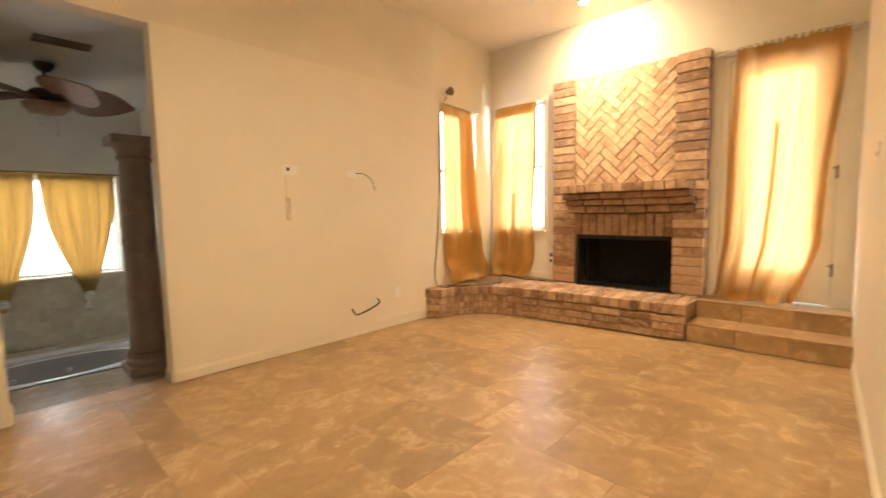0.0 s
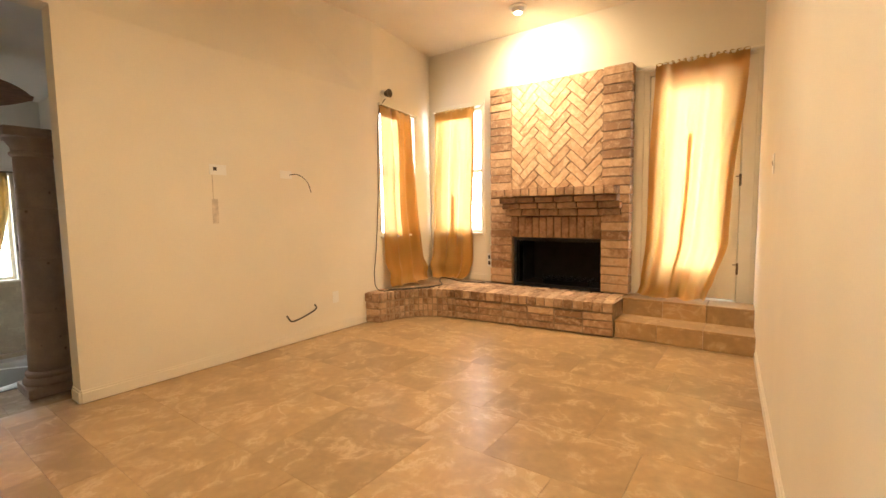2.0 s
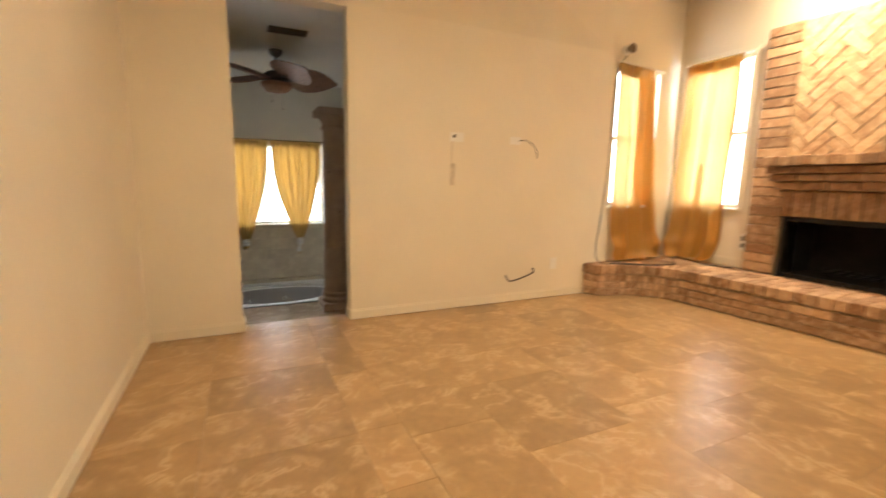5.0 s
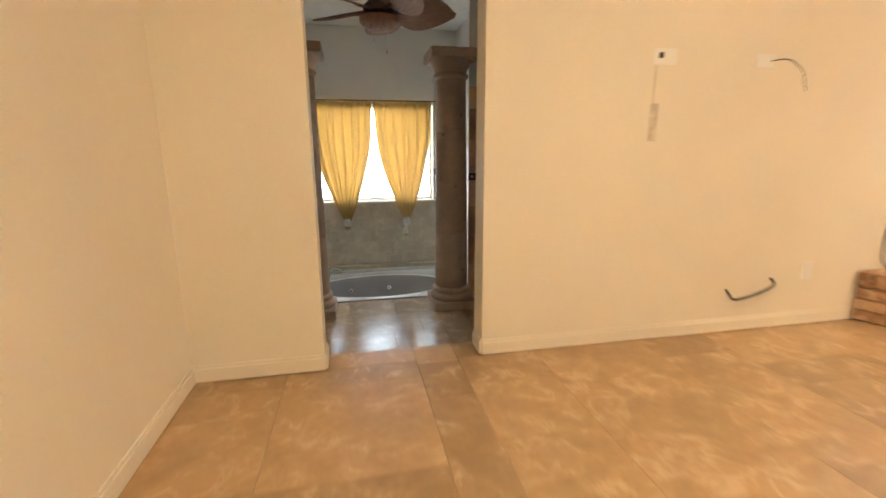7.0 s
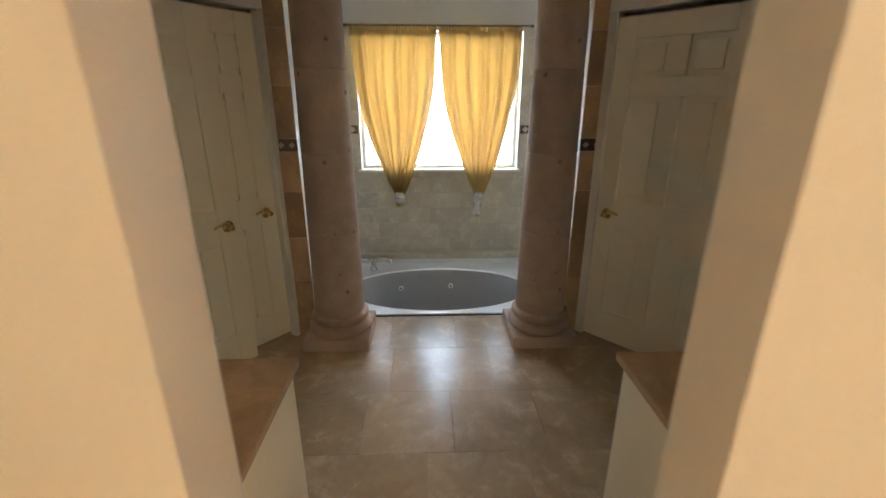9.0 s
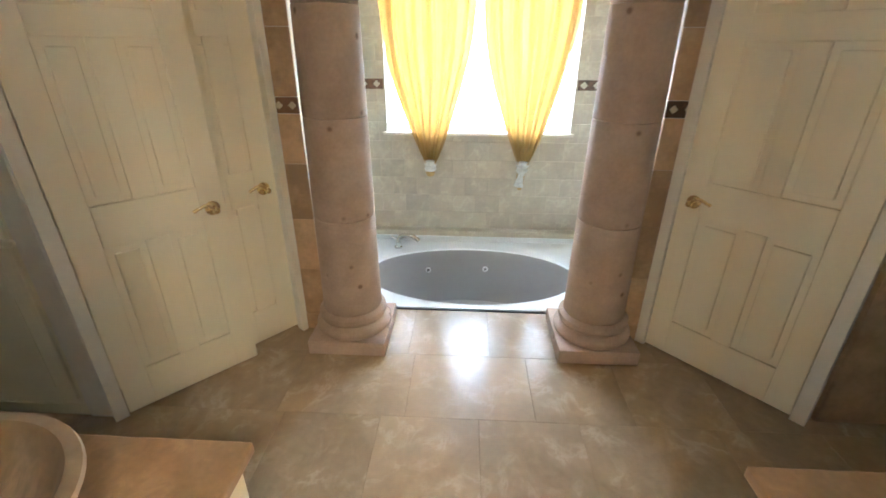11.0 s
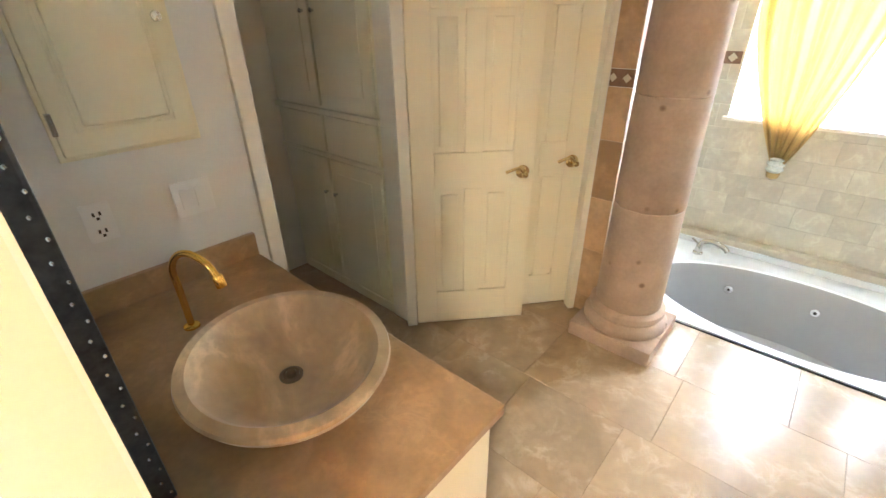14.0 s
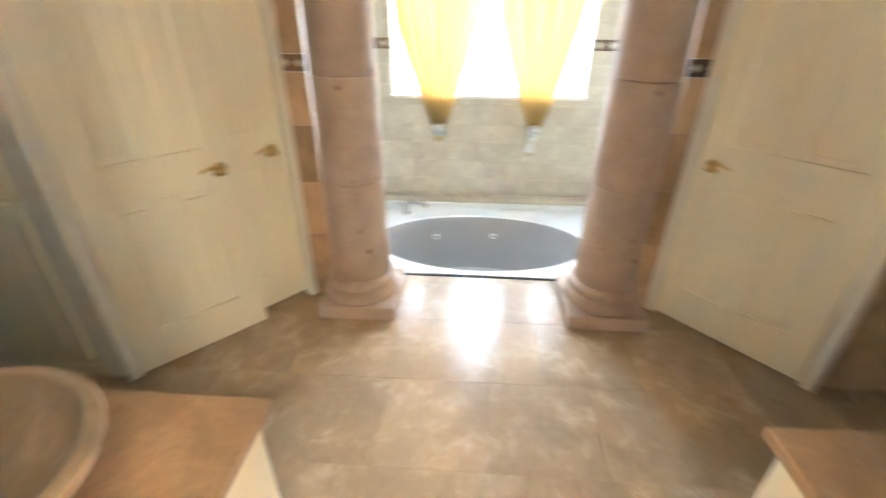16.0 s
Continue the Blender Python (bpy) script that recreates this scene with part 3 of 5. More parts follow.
# ---- curtains ----
def curtain(name, label, m, w_top, w_low, z0, z1, folds, seed, amp=0.02, gather=None, shift=0.0, curve=0.0, pool=False, cloth=None, layers=(), edges=None, puff=0.0):
    """Hanging cloth: x along the rod, y out of the wall. gather: (z, width, x) where it is tied.
    edges: (fraction down, shift of the near edge, shift of the far edge); puff: swell above the hem."""
    r = random.Random(seed)
    ob = thing(name, label, "curtain", m=m)
    nx, nz = 120, 60
    ph = [r.uniform(0, 6.28) for _ in range(6)]
    bm = bmesh.new()
    grid = []
    for j in range(nz + 1):
        f = j / nz
        z = z1 + (z0 - z1) * f
        if gather:
            gz, gw, gx = gather
            t = min(1.0, max(0.0, (z1 - z) / (z1 - gz)))
            s = t ** 1.7 * (0.55 + 0.45 * t)
            w = w_top + (gw - w_top) * s
            mid = w_top / 2 + (gx - w_top / 2) * t ** 1.3
        else:
            w = w_top + (w_low - w_top) * f
            mid = w_top / 2 + shift * f + curve * math.sin(math.pi * f)
            if edges:
                for (f0, l0, r0), (f1, l1, r1) in zip(edges, edges[1:]):
                    if f0 <= f <= f1:
                        k = (f - f0) / (f1 - f0)
                        k = k * k * (3 - 2 * k) * 0.5 + k * 0.5
                        left, right = l0 + (l1 - l0) * k, w_top + r0 + (r1 - r0) * k
                w, mid = right - left, (left + right) / 2
        row = []
        for i in range(nx + 1):
            u = i / nx
            a = amp * (0.35 + 0.65 * min(1, 3 * f)) * ((max(w, 0.1 * w_top) / w_top) ** 0.85 if gather else (w_top / max(w, 0.25 * w_top)) ** 0.4)
            wob = math.sin(folds * 6.283 * u + ph[0] + 0.9 * math.sin(2.2 * f + ph[1])) + 0.45 * math.sin(folds * 1.7 * 6.283 * u + ph[2] + 1.4 * f) + 0.3 * math.sin(folds * 0.45 * 6.283 * u + ph[3] - f)
            x = mid + (u - 0.5) * w + 0.006 * math.sin(9 * f + ph[4] + 5 * u)
            y = -0.014 - amp * 1.15 + a * wob * 0.6
            if puff:
                swell = math.exp(-((f - 0.93) / 0.045) ** 2)
                y -= puff * swell * (0.6 + 0.4 * math.sin(5 * u + ph[2])) + 0.4 * puff * max(0.0, f - 0.68) / 0.32 * math.sin(folds * 4.4 * u + ph[1]) ** 2
            zz = z + (0.01 * math.sin(30 * u + ph[5]) if j == 0 else 0)
            if pool and f > 0.955:
                k = (f - 0.955) / 0.045
                y -= 0.085 * k * (1 + 0.5 * math.sin(7 * u + ph[1]))
                x += 0.05 * k * math.sin(5 * u + ph[2])
                zz = max(z0 + 0.004 + 0.010 * (1 + math.sin(17 * u + 9 * k + ph[3])), zz * (1 - k) + z0 * k)
            row.append(bm.verts.new((x, y, zz)))
        grid.append(row)
    for a, b in zip(grid, grid[1:]):
        for i in range(nx):
            bm.faces.new((a[i], a[i + 1], b[i + 1], b[i]))
    places = [[tuple(v.co) for v in line] for line in grid]
    bmesh.ops.solidify(bm, geom=list(bm.faces), thickness=0.0015)
    part("cloth", bm, cloth or SATIN, ob, "", True)
    # doubled cloth: hems and overlapping folds behind the front layer
    for u0, u1, f0, f1 in layers:
        bm = bmesh.new()
        rows = [[bm.verts.new(p) for p in strip] for strip in ([(q[0], q[1] + 0.006, q[2]) for q in line[round(u0 * nx):round(u1 * nx) + 1]] for line in places[round(f0 * nz):round(f1 * nz) + 1])]
        for a, b in zip(rows, rows[1:]):
            for i in range(len(a) - 1):
                bm.faces.new((a[i], a[i + 1], b[i + 1], b[i]))
        bmesh.ops.solidify(bm, geom=list(bm.faces), thickness=0.0015)
        part("folded_hem", bm, cloth or SATIN, ob, "doubled gold satin", True)
    # gathered heading on the rod
    bm = bmesh.new()
    rows = []
    for j in range(5):
        row = []
        for i in range(161):
            u = i / 160
            y = -0.03 + 0.010 * math.sin(folds * 4.3 * 6.283 * u + ph[2]) + (0.006 if j in (0, 4) else -0.006)
            row.append(bm.verts.new((w_top * u, y, z1 + 0.035 - 0.023 * j + (0.006 * math.sin(folds * 4 * 6.283 * u + ph[1]) if j == 0 else 0))))
        rows.append(row)
    for a, b in zip(rows, rows[1:]):
        for i in range(160):
            bm.faces.new((a[i], a[i + 1], b[i + 1], b[i]))
    bmesh.ops.solidify(bm, geom=list(bm.faces), thickness=0.002)
    # darkened satin puts the heading's shade into its colour
    part("heading", bm, DIMSATIN, ob, "gathered gold satin heading", True)
    return ob


def rod(name, label, length, r, m, mat=None, ends=True):
    ob = thing(name, label, "curtain rod", m=m)
    part("bar", tube([(0, 0, 0), (length, 0, 0)], r, 10), mat or TRIM, ob, "", True)
    if ends:
        for x in (0.012, length - 0.012):
            part("bracket", boxes((x - 0.01, x + 0.01, -0.006, 0.03, -0.012, 0.012), bev=0.002), mat or TRIM, ob)
    return ob


KC = KM @ pose(0, 0.10, 0, 0, 0, 90)
rod("curtain_rod", "thin white curtain rod over the narrow window", 0.76, 0.007, KC @ pose(-0.03, -0.03, 2.262))
curtain("curtain", "gold satin curtain hanging to the brick hearth, pushed aside", KC @ pose(-0.02, 0.02, 0), 0.60, 0.64, HE + 0.006, 2.23, 3, 3, 0.045, pool=True, edges=((0, 0, 0), (0.5, 0.0, 0.08), (0.9, 0.03, 0.20), (1, 0.02, 0.17)), puff=0.07, layers=((0.47, 1.0, 0.03, 0.95), (0, 0.47, 0.0, 0.045)))
rod("curtain_rod", "thin white curtain rod beside the fireplace", 0.72, 0.007, pose(WB[0] - 0.03, YN - 0.03, 2.362))
curtain("curtain", "gold satin curtain hanging beside the fireplace to the hearth", pose(WB[0] + 0.01, YN, 0), 0.57, 0.60, HE + 0.006, 2.33, 3, 8, 0.04, pool=True, edges=((0, 0, 0), (0.6, -0.04, -0.04), (0.9, -0.07, -0.03), (1, -0.03, -0.09)), puff=0.07, layers=((0.95, 1.0, 0.05, 0.95), (0.50, 0.55, 0.5, 0.95), (0, 1, 0.0, 0.05)))
rod("curtain_rod", "white curtain rod above the garden door", 0.96, 0.014, pose(-1.06, YN - 0.055, 2.41))
curtain("curtain", "long gold satin curtain over the glazed garden door", pose(-0.90, YN - 0.03, 0), 0.70, 0.53, HE + 0.006, 2.395, 3.5, 21, 0.045, pool=True, edges=((0, 0, 0), (0.5, -0.03, -0.075), (0.75, -0.05, -0.10), (0.92, -0.08, -0.20), (1, -0.085, -0.28)), puff=0.03, layers=((0.93, 1.0, 0.05, 0.95), (0.0, 0.035, 0.05, 0.95), (0.44, 0.49, 0.30, 0.95), (0, 1, 0.0, 0.045)))

# ---- small things in the sitting room ----
lamp = thing("downlight", "lit recessed eyeball downlight in the ceiling", "light", m=pose(-2.03, 4.72, H1))
part("trim_ring", lathe([(0.085, -0.004), (0.085, -0.012), (0.062, -0.02), (0.058, -0.006)], 28), PLASTIC, lamp, "white trim ring", True)
part("eyeball", lathe([(0.055, -0.003), (0.056, -0.03), (0.05, -0.05), (0.042, -0.056), (0.04, -0.05), (0.02, -0.045)], 28), PLASTIC, lamp, "", True)
part("lamp_lens", lathe([(0.036, -0.058), (0.03, -0.062), (0.01, -0.064)], 20), LENS, lamp, "glowing lens", True)
# two unseen downlights, added at guessed spots to fill the room
for x, y in ((-1.15, 0.55), (-1.3, 2.2)):
    copy_thing(lamp, pose(x, y, H1))
downlight_lamp(-2.03, 4.72, 140, 165, (-1.95, 5.27, 2.3))
downlight_lamp(-2.03, 4.72, 140, 112)
# light of the two added downlights; the second also reaches the bathroom doors
downlight_lamp(-1.15, 0.55, 60, 168)
downlight_lamp(-1.3, 2.2, 175, 174)

siren = thing("wall_siren", "round grey alarm speaker on a white base above the window", "alarm", m=pose(XD + 0.001, 4.255, 2.37, 0, 90, 0))
part("base", lathe([(0.045, 0), (0.045, 0.02), (0.036, 0.03)], 24), PLASTIC, siren, "white plastic base", True)
part("horn", lathe([(0.025, 0.03), (0.03, 0.05), (0.043, 0.075), (0.045, 0.085), (0.036, 0.082), (0.012, 0.06)], 24), DULL, siren, "dark grille", True)

def wall_plate(name, label, w, h, m, holes=(), mat=None):
    ob = thing(name, label, "wall plate", m=m)
    part("plate", boxes((-w / 2, w / 2, -0.006, 0, -h / 2, h / 2), bev=0.002), mat or PLASTIC, ob)
    for x, z, a, b in holes:
        part("socket", boxes((x - a, x + a, -0.0085, -0.006, z - b, z + b), bev=0.001), CORD, ob, "dark opening")
    return ob

WX = pose(0, 0, 0, 0, 0, 90)
wall_plate("cable_plate", "white wall plate with an open cable hole", 0.125, 0.075, pose(XD, 2.455, 1.455) @ WX, [(-0.024, 0.006, 0.013, 0.013)])
wall_plate("blank_plate", "blank white wall plate with a loose cable", 0.11, 0.065, pose(XD, 3.03, 1.455) @ WX)
wall_plate("outlet_plate", "low white outlet plate on the wall", 0.07, 0.11, pose(XD, 3.52, 0.33) @ WX)
wall_plate("outlet_plate", "white double outlet beside the fireplace", 0.05, 0.16, pose(-2.665, YN, 0.555), [(0, 0.035, 0.014, 0.02), (0, -0.035, 0.014, 0.02)])
wall_plate("switch_plate", "light switch on the side wall", 0.07, 0.11, RM @ pose(0, -0.9, 1.36) @ pose(0, 0, 0, 0, 0, -90), [(0, 0, 0.005, 0.012)])
patch = material("dusty_scuff", (0.68, 0.59, 0.46), 0.8, var=0.15, scale=20)
tagged(part("wall_scuff", boxes((XD, XD + 0.0015, 2.40, 2.445, 1.06, 1.24), (XD, XD + 0.0012, 2.408, 2.416, 1.24, 1.42)), patch), "grey scuff mark on the cream wall", "stain")

def cable(name, label, pts, r, mat=None):
    return tagged(part(name, tube(arc(pts), r, 8), mat or CORD, smooth=True), label, "cable")

cable("loose_cable", "thin brown cable hanging out of the wall plate", [(XD, 3.06, 1.455), (XD + 0.05, 3.12, 1.455), (XD + 0.06, 3.20, 1.40), (XD + 0.05, 3.245, 1.31)], 0.0035)
cab = cable("wall_cable", "dark cable looping out of the low wall", [(XD, 2.985, 0.25), (XD + 0.025, 2.98, 0.235), (XD + 0.045, 3.0, 0.205), (XD + 0.05, 3.08, 0.215), (XD + 0.045, 3.20, 0.245), (XD + 0.03, 3.27, 0.27), (XD, 3.275, 0.30)], 0.007)
cable("siren_cable", "thin cable running down from the alarm to the hearth", [(XD + 0.012, 4.27, 2.33), (XD + 0.006, 4.16, 2.1), (XD + 0.006, 4.13, 1.3), (XD + 0.008, 4.08, 0.75), (XD + 0.02, 4.03, 0.46), (XD + 0.05, 4.06, HE + 0.01), (XD + 0.22, 4.17, HE + 0.008), (XD + 0.42, 4.47, HE + 0.008)], 0.0045)
cable("hearth_cable", "orange brown cable lying on the hearth below the curtains", [(XD + 0.12, 4.14, HE + 0.009), (XD + 0.30, 4.36, HE + 0.009), (XD + 0.42, 4.66, HE + 0.009), (XD + 0.26, 4.86, HE + 0.02), (XD + 0.20, 5.02, HE + 0.03), (XD + 0.5, 5.0, HE + 0.009), (XD + 0.75, 5.07, HE + 0.009)], 0.006)

# ---- the bathroom's shell ----
sitting_room = set(scene.objects)
YC = 1.215                      # middle axis
XT, XW = -5.885, -7.1           # tub front, window wall
A0, A1 = 0.13, 2.30             # tub alcove
S0, S1 = -0.425, 2.86           # side walls of the two washstands
WC = (0.505, 1.985, 0.49, 1.69) # tub window

bm = boxes(*[(XW - 0.16, XW, a, b, z0, z1) for a, b, z0, z1 in wall_rows(-1.7, 4.1, -1.1, H2, [WC])])
structure("wall_bath_window", bm, WHITE, "white painted wall above the tub with a wide window", "wall")
structure("ceiling_bath", boxes((-7.3, XB - 0.06, -1.7, 4.1, H2, H2 + 0.12)), WHITE, "white textured bathroom ceiling", "ceiling")
structure("wall_bath_east_south", boxes((XB - 0.004, XB, S0 - 1.2, -0.55, -0.6, H2)), WHITE, "white painted wall", "wall")
# white skin of the bathroom side of the dividing wall
bm = boxes(*[(XB - 0.004, XB, a, b, z0, z1) for a, b, z0, z1 in wall_rows(-0.55, 4.1, B, H2, [(D0, D1, B, DT + 0.1)])])
structure("wall_bath_east", bm, WHITE, "white painted wall behind the washstands", "wall")
structure("wall_tub_south", boxes((XW, -5.70, A0 - 0.12, A0, -0.6, H2)), WHITE, "white side wall of the tub alcove", "wall")
structure("wall_tub_north", boxes((XW, -5.70, A1, A1 + 0.12, -0.6, H2)), WHITE, "white side wall of the tub alcove", "wall")
structure("wall_bath_south", boxes((-4.165, XB - 0.004, S0 - 0.12, S0, -0.6, H2)), WHITE, "white painted wall beside the washstand", "wall")
structure("wall_bath_north", boxes((-4.165, XB - 0.004, S1, S1 + 0.12, -0.6, H2)), WHITE, "white painted wall beside the second washstand", "wall")
structure("wall_closet_back", boxes((-5.6, XB, -1.62, -1.5, -0.6, H2)), PAINT, "cream wall at the back of the linen closet", "wall")
structure("wall_closet_far", boxes((-5.42, -5.30, -1.5, -0.36, -0.6, H2)), PAINT, "cream closet wall", "wall")
structure("wall_shower_back", boxes((-5.6, XB - 0.06, 3.75, 3.87, -0.6, H2)), TRAVO, "brown tiled shower wall", "wall")
structure("wall_shower_far", boxes((-5.17, -5.05, 2.80, 3.75, -0.6, H2)), TRAVO, "brown tiled shower side wall", "wall")
structure("wall_lintel_south", boxes((-4.94, -4.165, S0 - 0.12, S0, 1.62, H2)), WHITE, "white wall over the closet opening", "wall")
structure("wall_lintel_north", boxes((-5.05, -4.165, S1, S1 + 0.12, 1.62, H2)), WHITE, "white wall over the shower opening", "wall")

# diagonal closet walls; local x along the wall from tub to closet, y into the closet
def diagonal(p, q):
    a = math.degrees(math.atan2(q[1] - p[1], q[0] - p[0]))
    return pose(p[0], p[1], 0, 0, 0, a), math.hypot(q[0] - p[0], q[1] - p[1])

PS, QS = (-5.665, 0.235), (-4.865, -0.42)
PN, QN = (-5.665, 2.165), (-5.02, 2.735)
MS, LS = diagonal(PS, QS)
MN, LN = diagonal(PN, QN)
DTOP = B + 2.03
structure("wall_diagonal_south", boxes((0.0, LS, -0.12, -0.0, DTOP + 0.07, H2), (0, 0.035, -0.12, -0.0, -0.6, DTOP + 0.07)), WHITE, "white diagonal wall above the closet doors", "wall", MS)
structure("wall_diagonal_north", boxes((0.0, LN, 0.0, 0.12, DTOP + 0.07, H2), (0, 0.03, 0.0, 0.12, -0.6, DTOP + 0.07)), WHITE, "white diagonal wall above the closet door", "wall", MN)
structure("wall_behind_south", boxes((-0.1, LS + 0.15, -0.36, -0.30, -0.6, H2)), WHITE, "plain wall behind the closet doors", "wall", MS)
structure("wall_behind_north", boxes((-0.1, LN + 0.1, 0.30, 0.36, -0.6, H2)), WHITE, "plain wall behind the closet door", "wall", MN)
structure("trim_closet_south", boxes((0.036, 0.07, -0.10, 0.012, B, DTOP + 0.01), (LS - 0.055, LS + 0.0, -0.10, 0.014, B, DTOP + 0.01), (0.036, LS, -0.10, 0.012, DTOP + 0.011, DTOP + 0.069), bev=0.004), TRIM, "cream painted closet door casing", "trim", MS)
structure("trim_closet_north", boxes((0.031, 0.085, -0.014, 0.10, B, DTOP + 0.01), (LN - 0.06, LN, -0.014, 0.10, B, DTOP + 0.01), (0.031, LN, -0.012, 0.10, DTOP + 0.011, DTOP + 0.069), bev=0.004), TRIM, "cream painted closet door casing", "trim", MN)
structure("trim_opening_south", boxes((-4.225, -4.167, S0 - 0.125, S0 + 0.014, B, DTOP + 0.06), (-4.95, -4.225, S0 - 0.125, S0 + 0.012, 1.59, 1.645), bev=0.005), TRIM, "cream painted casing of the linen closet opening", "trim")
structure("trim_opening_post", boxes((-4.955, -4.885, S0 - 0.13, S0 - 0.02, B, 1.60), bev=0.01), TRIM, "cream rounded casing post beside the closet door", "trim")
structure("trim_opening_north", boxes((-4.225, -4.167, S1 - 0.014, S1 + 0.125, B, DTOP + 0.06), bev=0.005), TRIM, "cream painted casing of the shower opening", "trim")


def panel_door(name, label, w, h, m, side, knob_x, category="door"):
    """A six-panelled leaf; x across, -y (side 1) or +y (side -1) towards the room; raised fields in sunk panels."""
    ob = tagged(new(name), label, category, kind="structure")
    ob.matrix_basis = m
    st, t = 0.11, 0.035
    c0, c1 = w * 0.5 - 0.045, w * 0.5 + 0.045
    rails = [(0, 0.2), (0.80, 0.98), (1.58, 1.68), (h - 0.12, h)]
    rows = [(0, st, 0, t, 0, h), (w - st, w, 0, t, 0, h)] + [(st, w - st, 0, t, z0, z1) for z0, z1 in rails]
    rows += [(c0, c1, 0, t, z1, z2) for (_, z1), (z2, _) in zip(rails, rails[1:])]
    part("door_leaf", boxes(*rows, bev=0.004), DOORP, ob)
    for (_, z1), (z2, _) in zip(rails, rails[1:]):
        for a, b in ((st, c0), (c1, w - st)):
            bm = boxes((a, b, t * 0.35, t * 0.65, z1, z2))
            box(bm, a + 0.03, b - 0.03, t * 0.12, t * 0.88, z1 + 0.03, z2 - 0.03, bev=0.006)
            part("panel", bm, DOORP, ob)
    y = 0 if side > 0 else t
    s = -1 if side > 0 else 1
    handle = part("door_handle", lathe([(0.033, 0), (0.033, 0.006), (0.026, 0.012), (0.012, 0.016), (0.011, 0.045), (0.016, 0.05), (0.014, 0.06), (0.004, 0.063)], 24), BRASS, ob, "polished brass lever handle", True,
                  pose(knob_x, y, 0.875, 90 if side > 0 else -90))
    dx = -1 if knob_x > w / 2 else 1
    lev = tube(arc([(knob_x, y + s * 0.052, 0.875), (knob_x + dx * 0.035, y + s * 0.056, 0.907), (knob_x + dx * 0.07, y + s * 0.052, 0.898), (knob_x + dx * 0.095, y + s * 0.05, 0.888)], 5), 0.0075, 10)
    part("lever", lev, BRASS, ob, "curved brass lever", True)
    part("latch", boxes(((w - 0.004) if dx < 0 else 0.0, w + 0.002 if dx < 0 else 0.004, t * 0.25, t * 0.75, 0.87, 0.94)), DULL, ob, "dark latch plate")
    return ob


# south closet: two leaves, the wide one a little ajar
panel_door("door_2", "cream panelled closet door standing slightly ajar", 0.605, 2.0, MS @ pose(LS - 0.058, 0.012, B + 0.014, 0, 0, 180 - 3.0), 1, 0.545)
panel_door("door_3", "narrow cream panelled closet door, shut", 0.355, 2.0, MS @ pose(0.425, -0.045, B + 0.024, 0, 0, 180), 1, 0.285)
panel_door("door_4", "cream panelled closet door, shut", LN - 0.15, 2.0, MN @ pose(0.087, 0.002, B + 0.012), 1, 0.07)

# ---- tiles on the tub's walls ----
def tiled(name, label, mat, u0, u1, z0, z1, tw, th, m, seed, hole=None, thick=0.008, half=True):
    """Running-bond wall tiles in the local x-z plane, proud of it towards -y."""
    ob = tagged(new(name), label, "tiling", kind="structure")
    ob.matrix_basis = m
    part("grout", boxes(*[(a, b, -0.004, -0.001, c, d) for a, b, c, d in wall_rows(u0, u1, z0, z1, [hole] if hole else [])]), GROUT if mat is TRAVO else TRAVS, ob)
    cache = {}
    j, z = 0, z0
    while z < z1 - 0.01:
        zt = min(z + th, z1)
        u = u0 - (tw / 2 if (j % 2 and half) else 0)
        while u < u1 - 0.01:
            a, b = max(u, u0), min(u + tw, u1)
            cells = [(a, b, z, zt)]
            if hole:
                h0, h1, g0, g1 = hole
                nxt = []
                for p, q, r, s in cells:
                    if q <= h0 or p >= h1 or s <= g0 or r >= g1:
                        nxt.append((p, q, r, s))
                        continue
                    if p < h0:
                        nxt.append((p, h0, r, s))
                    if q > h1:
                        nxt.append((h1, q, r, s))
                    if r < g0:
                        nxt.append((max(p, h0), min(q, h1), r, g0))
                    if s > g1:
                        nxt.append((max(p, h0), min(q, h1), g1, s))
                cells = nxt
            for p, q, r, s in cells:
                if q - p < 0.012 or s - r < 0.012:
                    continue
                key = (round(q - p, 3), round(s - r, 3))
                if key not in cache:
                    bm = boxes((-key[0] / 2 + 0.001, key[0] / 2 - 0.001, -thick, -0.002, -key[1] / 2 + 0.001, key[1] / 2 - 0.001))
                    bmesh.ops.bevel(bm, geom=list(bm.edges), offset=0.0015, segments=1, affect="EDGES")
                    me = bpy.data.meshes.new("wall_tile")
                    bm.to_mesh(me)
                    bm.free()
                    me.materials.append(mat)
                    cache[key] = me
                lay(cache[key], ob, pose((p + q) / 2, 0, (r + s) / 2), "wall_tile")
            u += tw
        z += th
        j += 1
    return ob


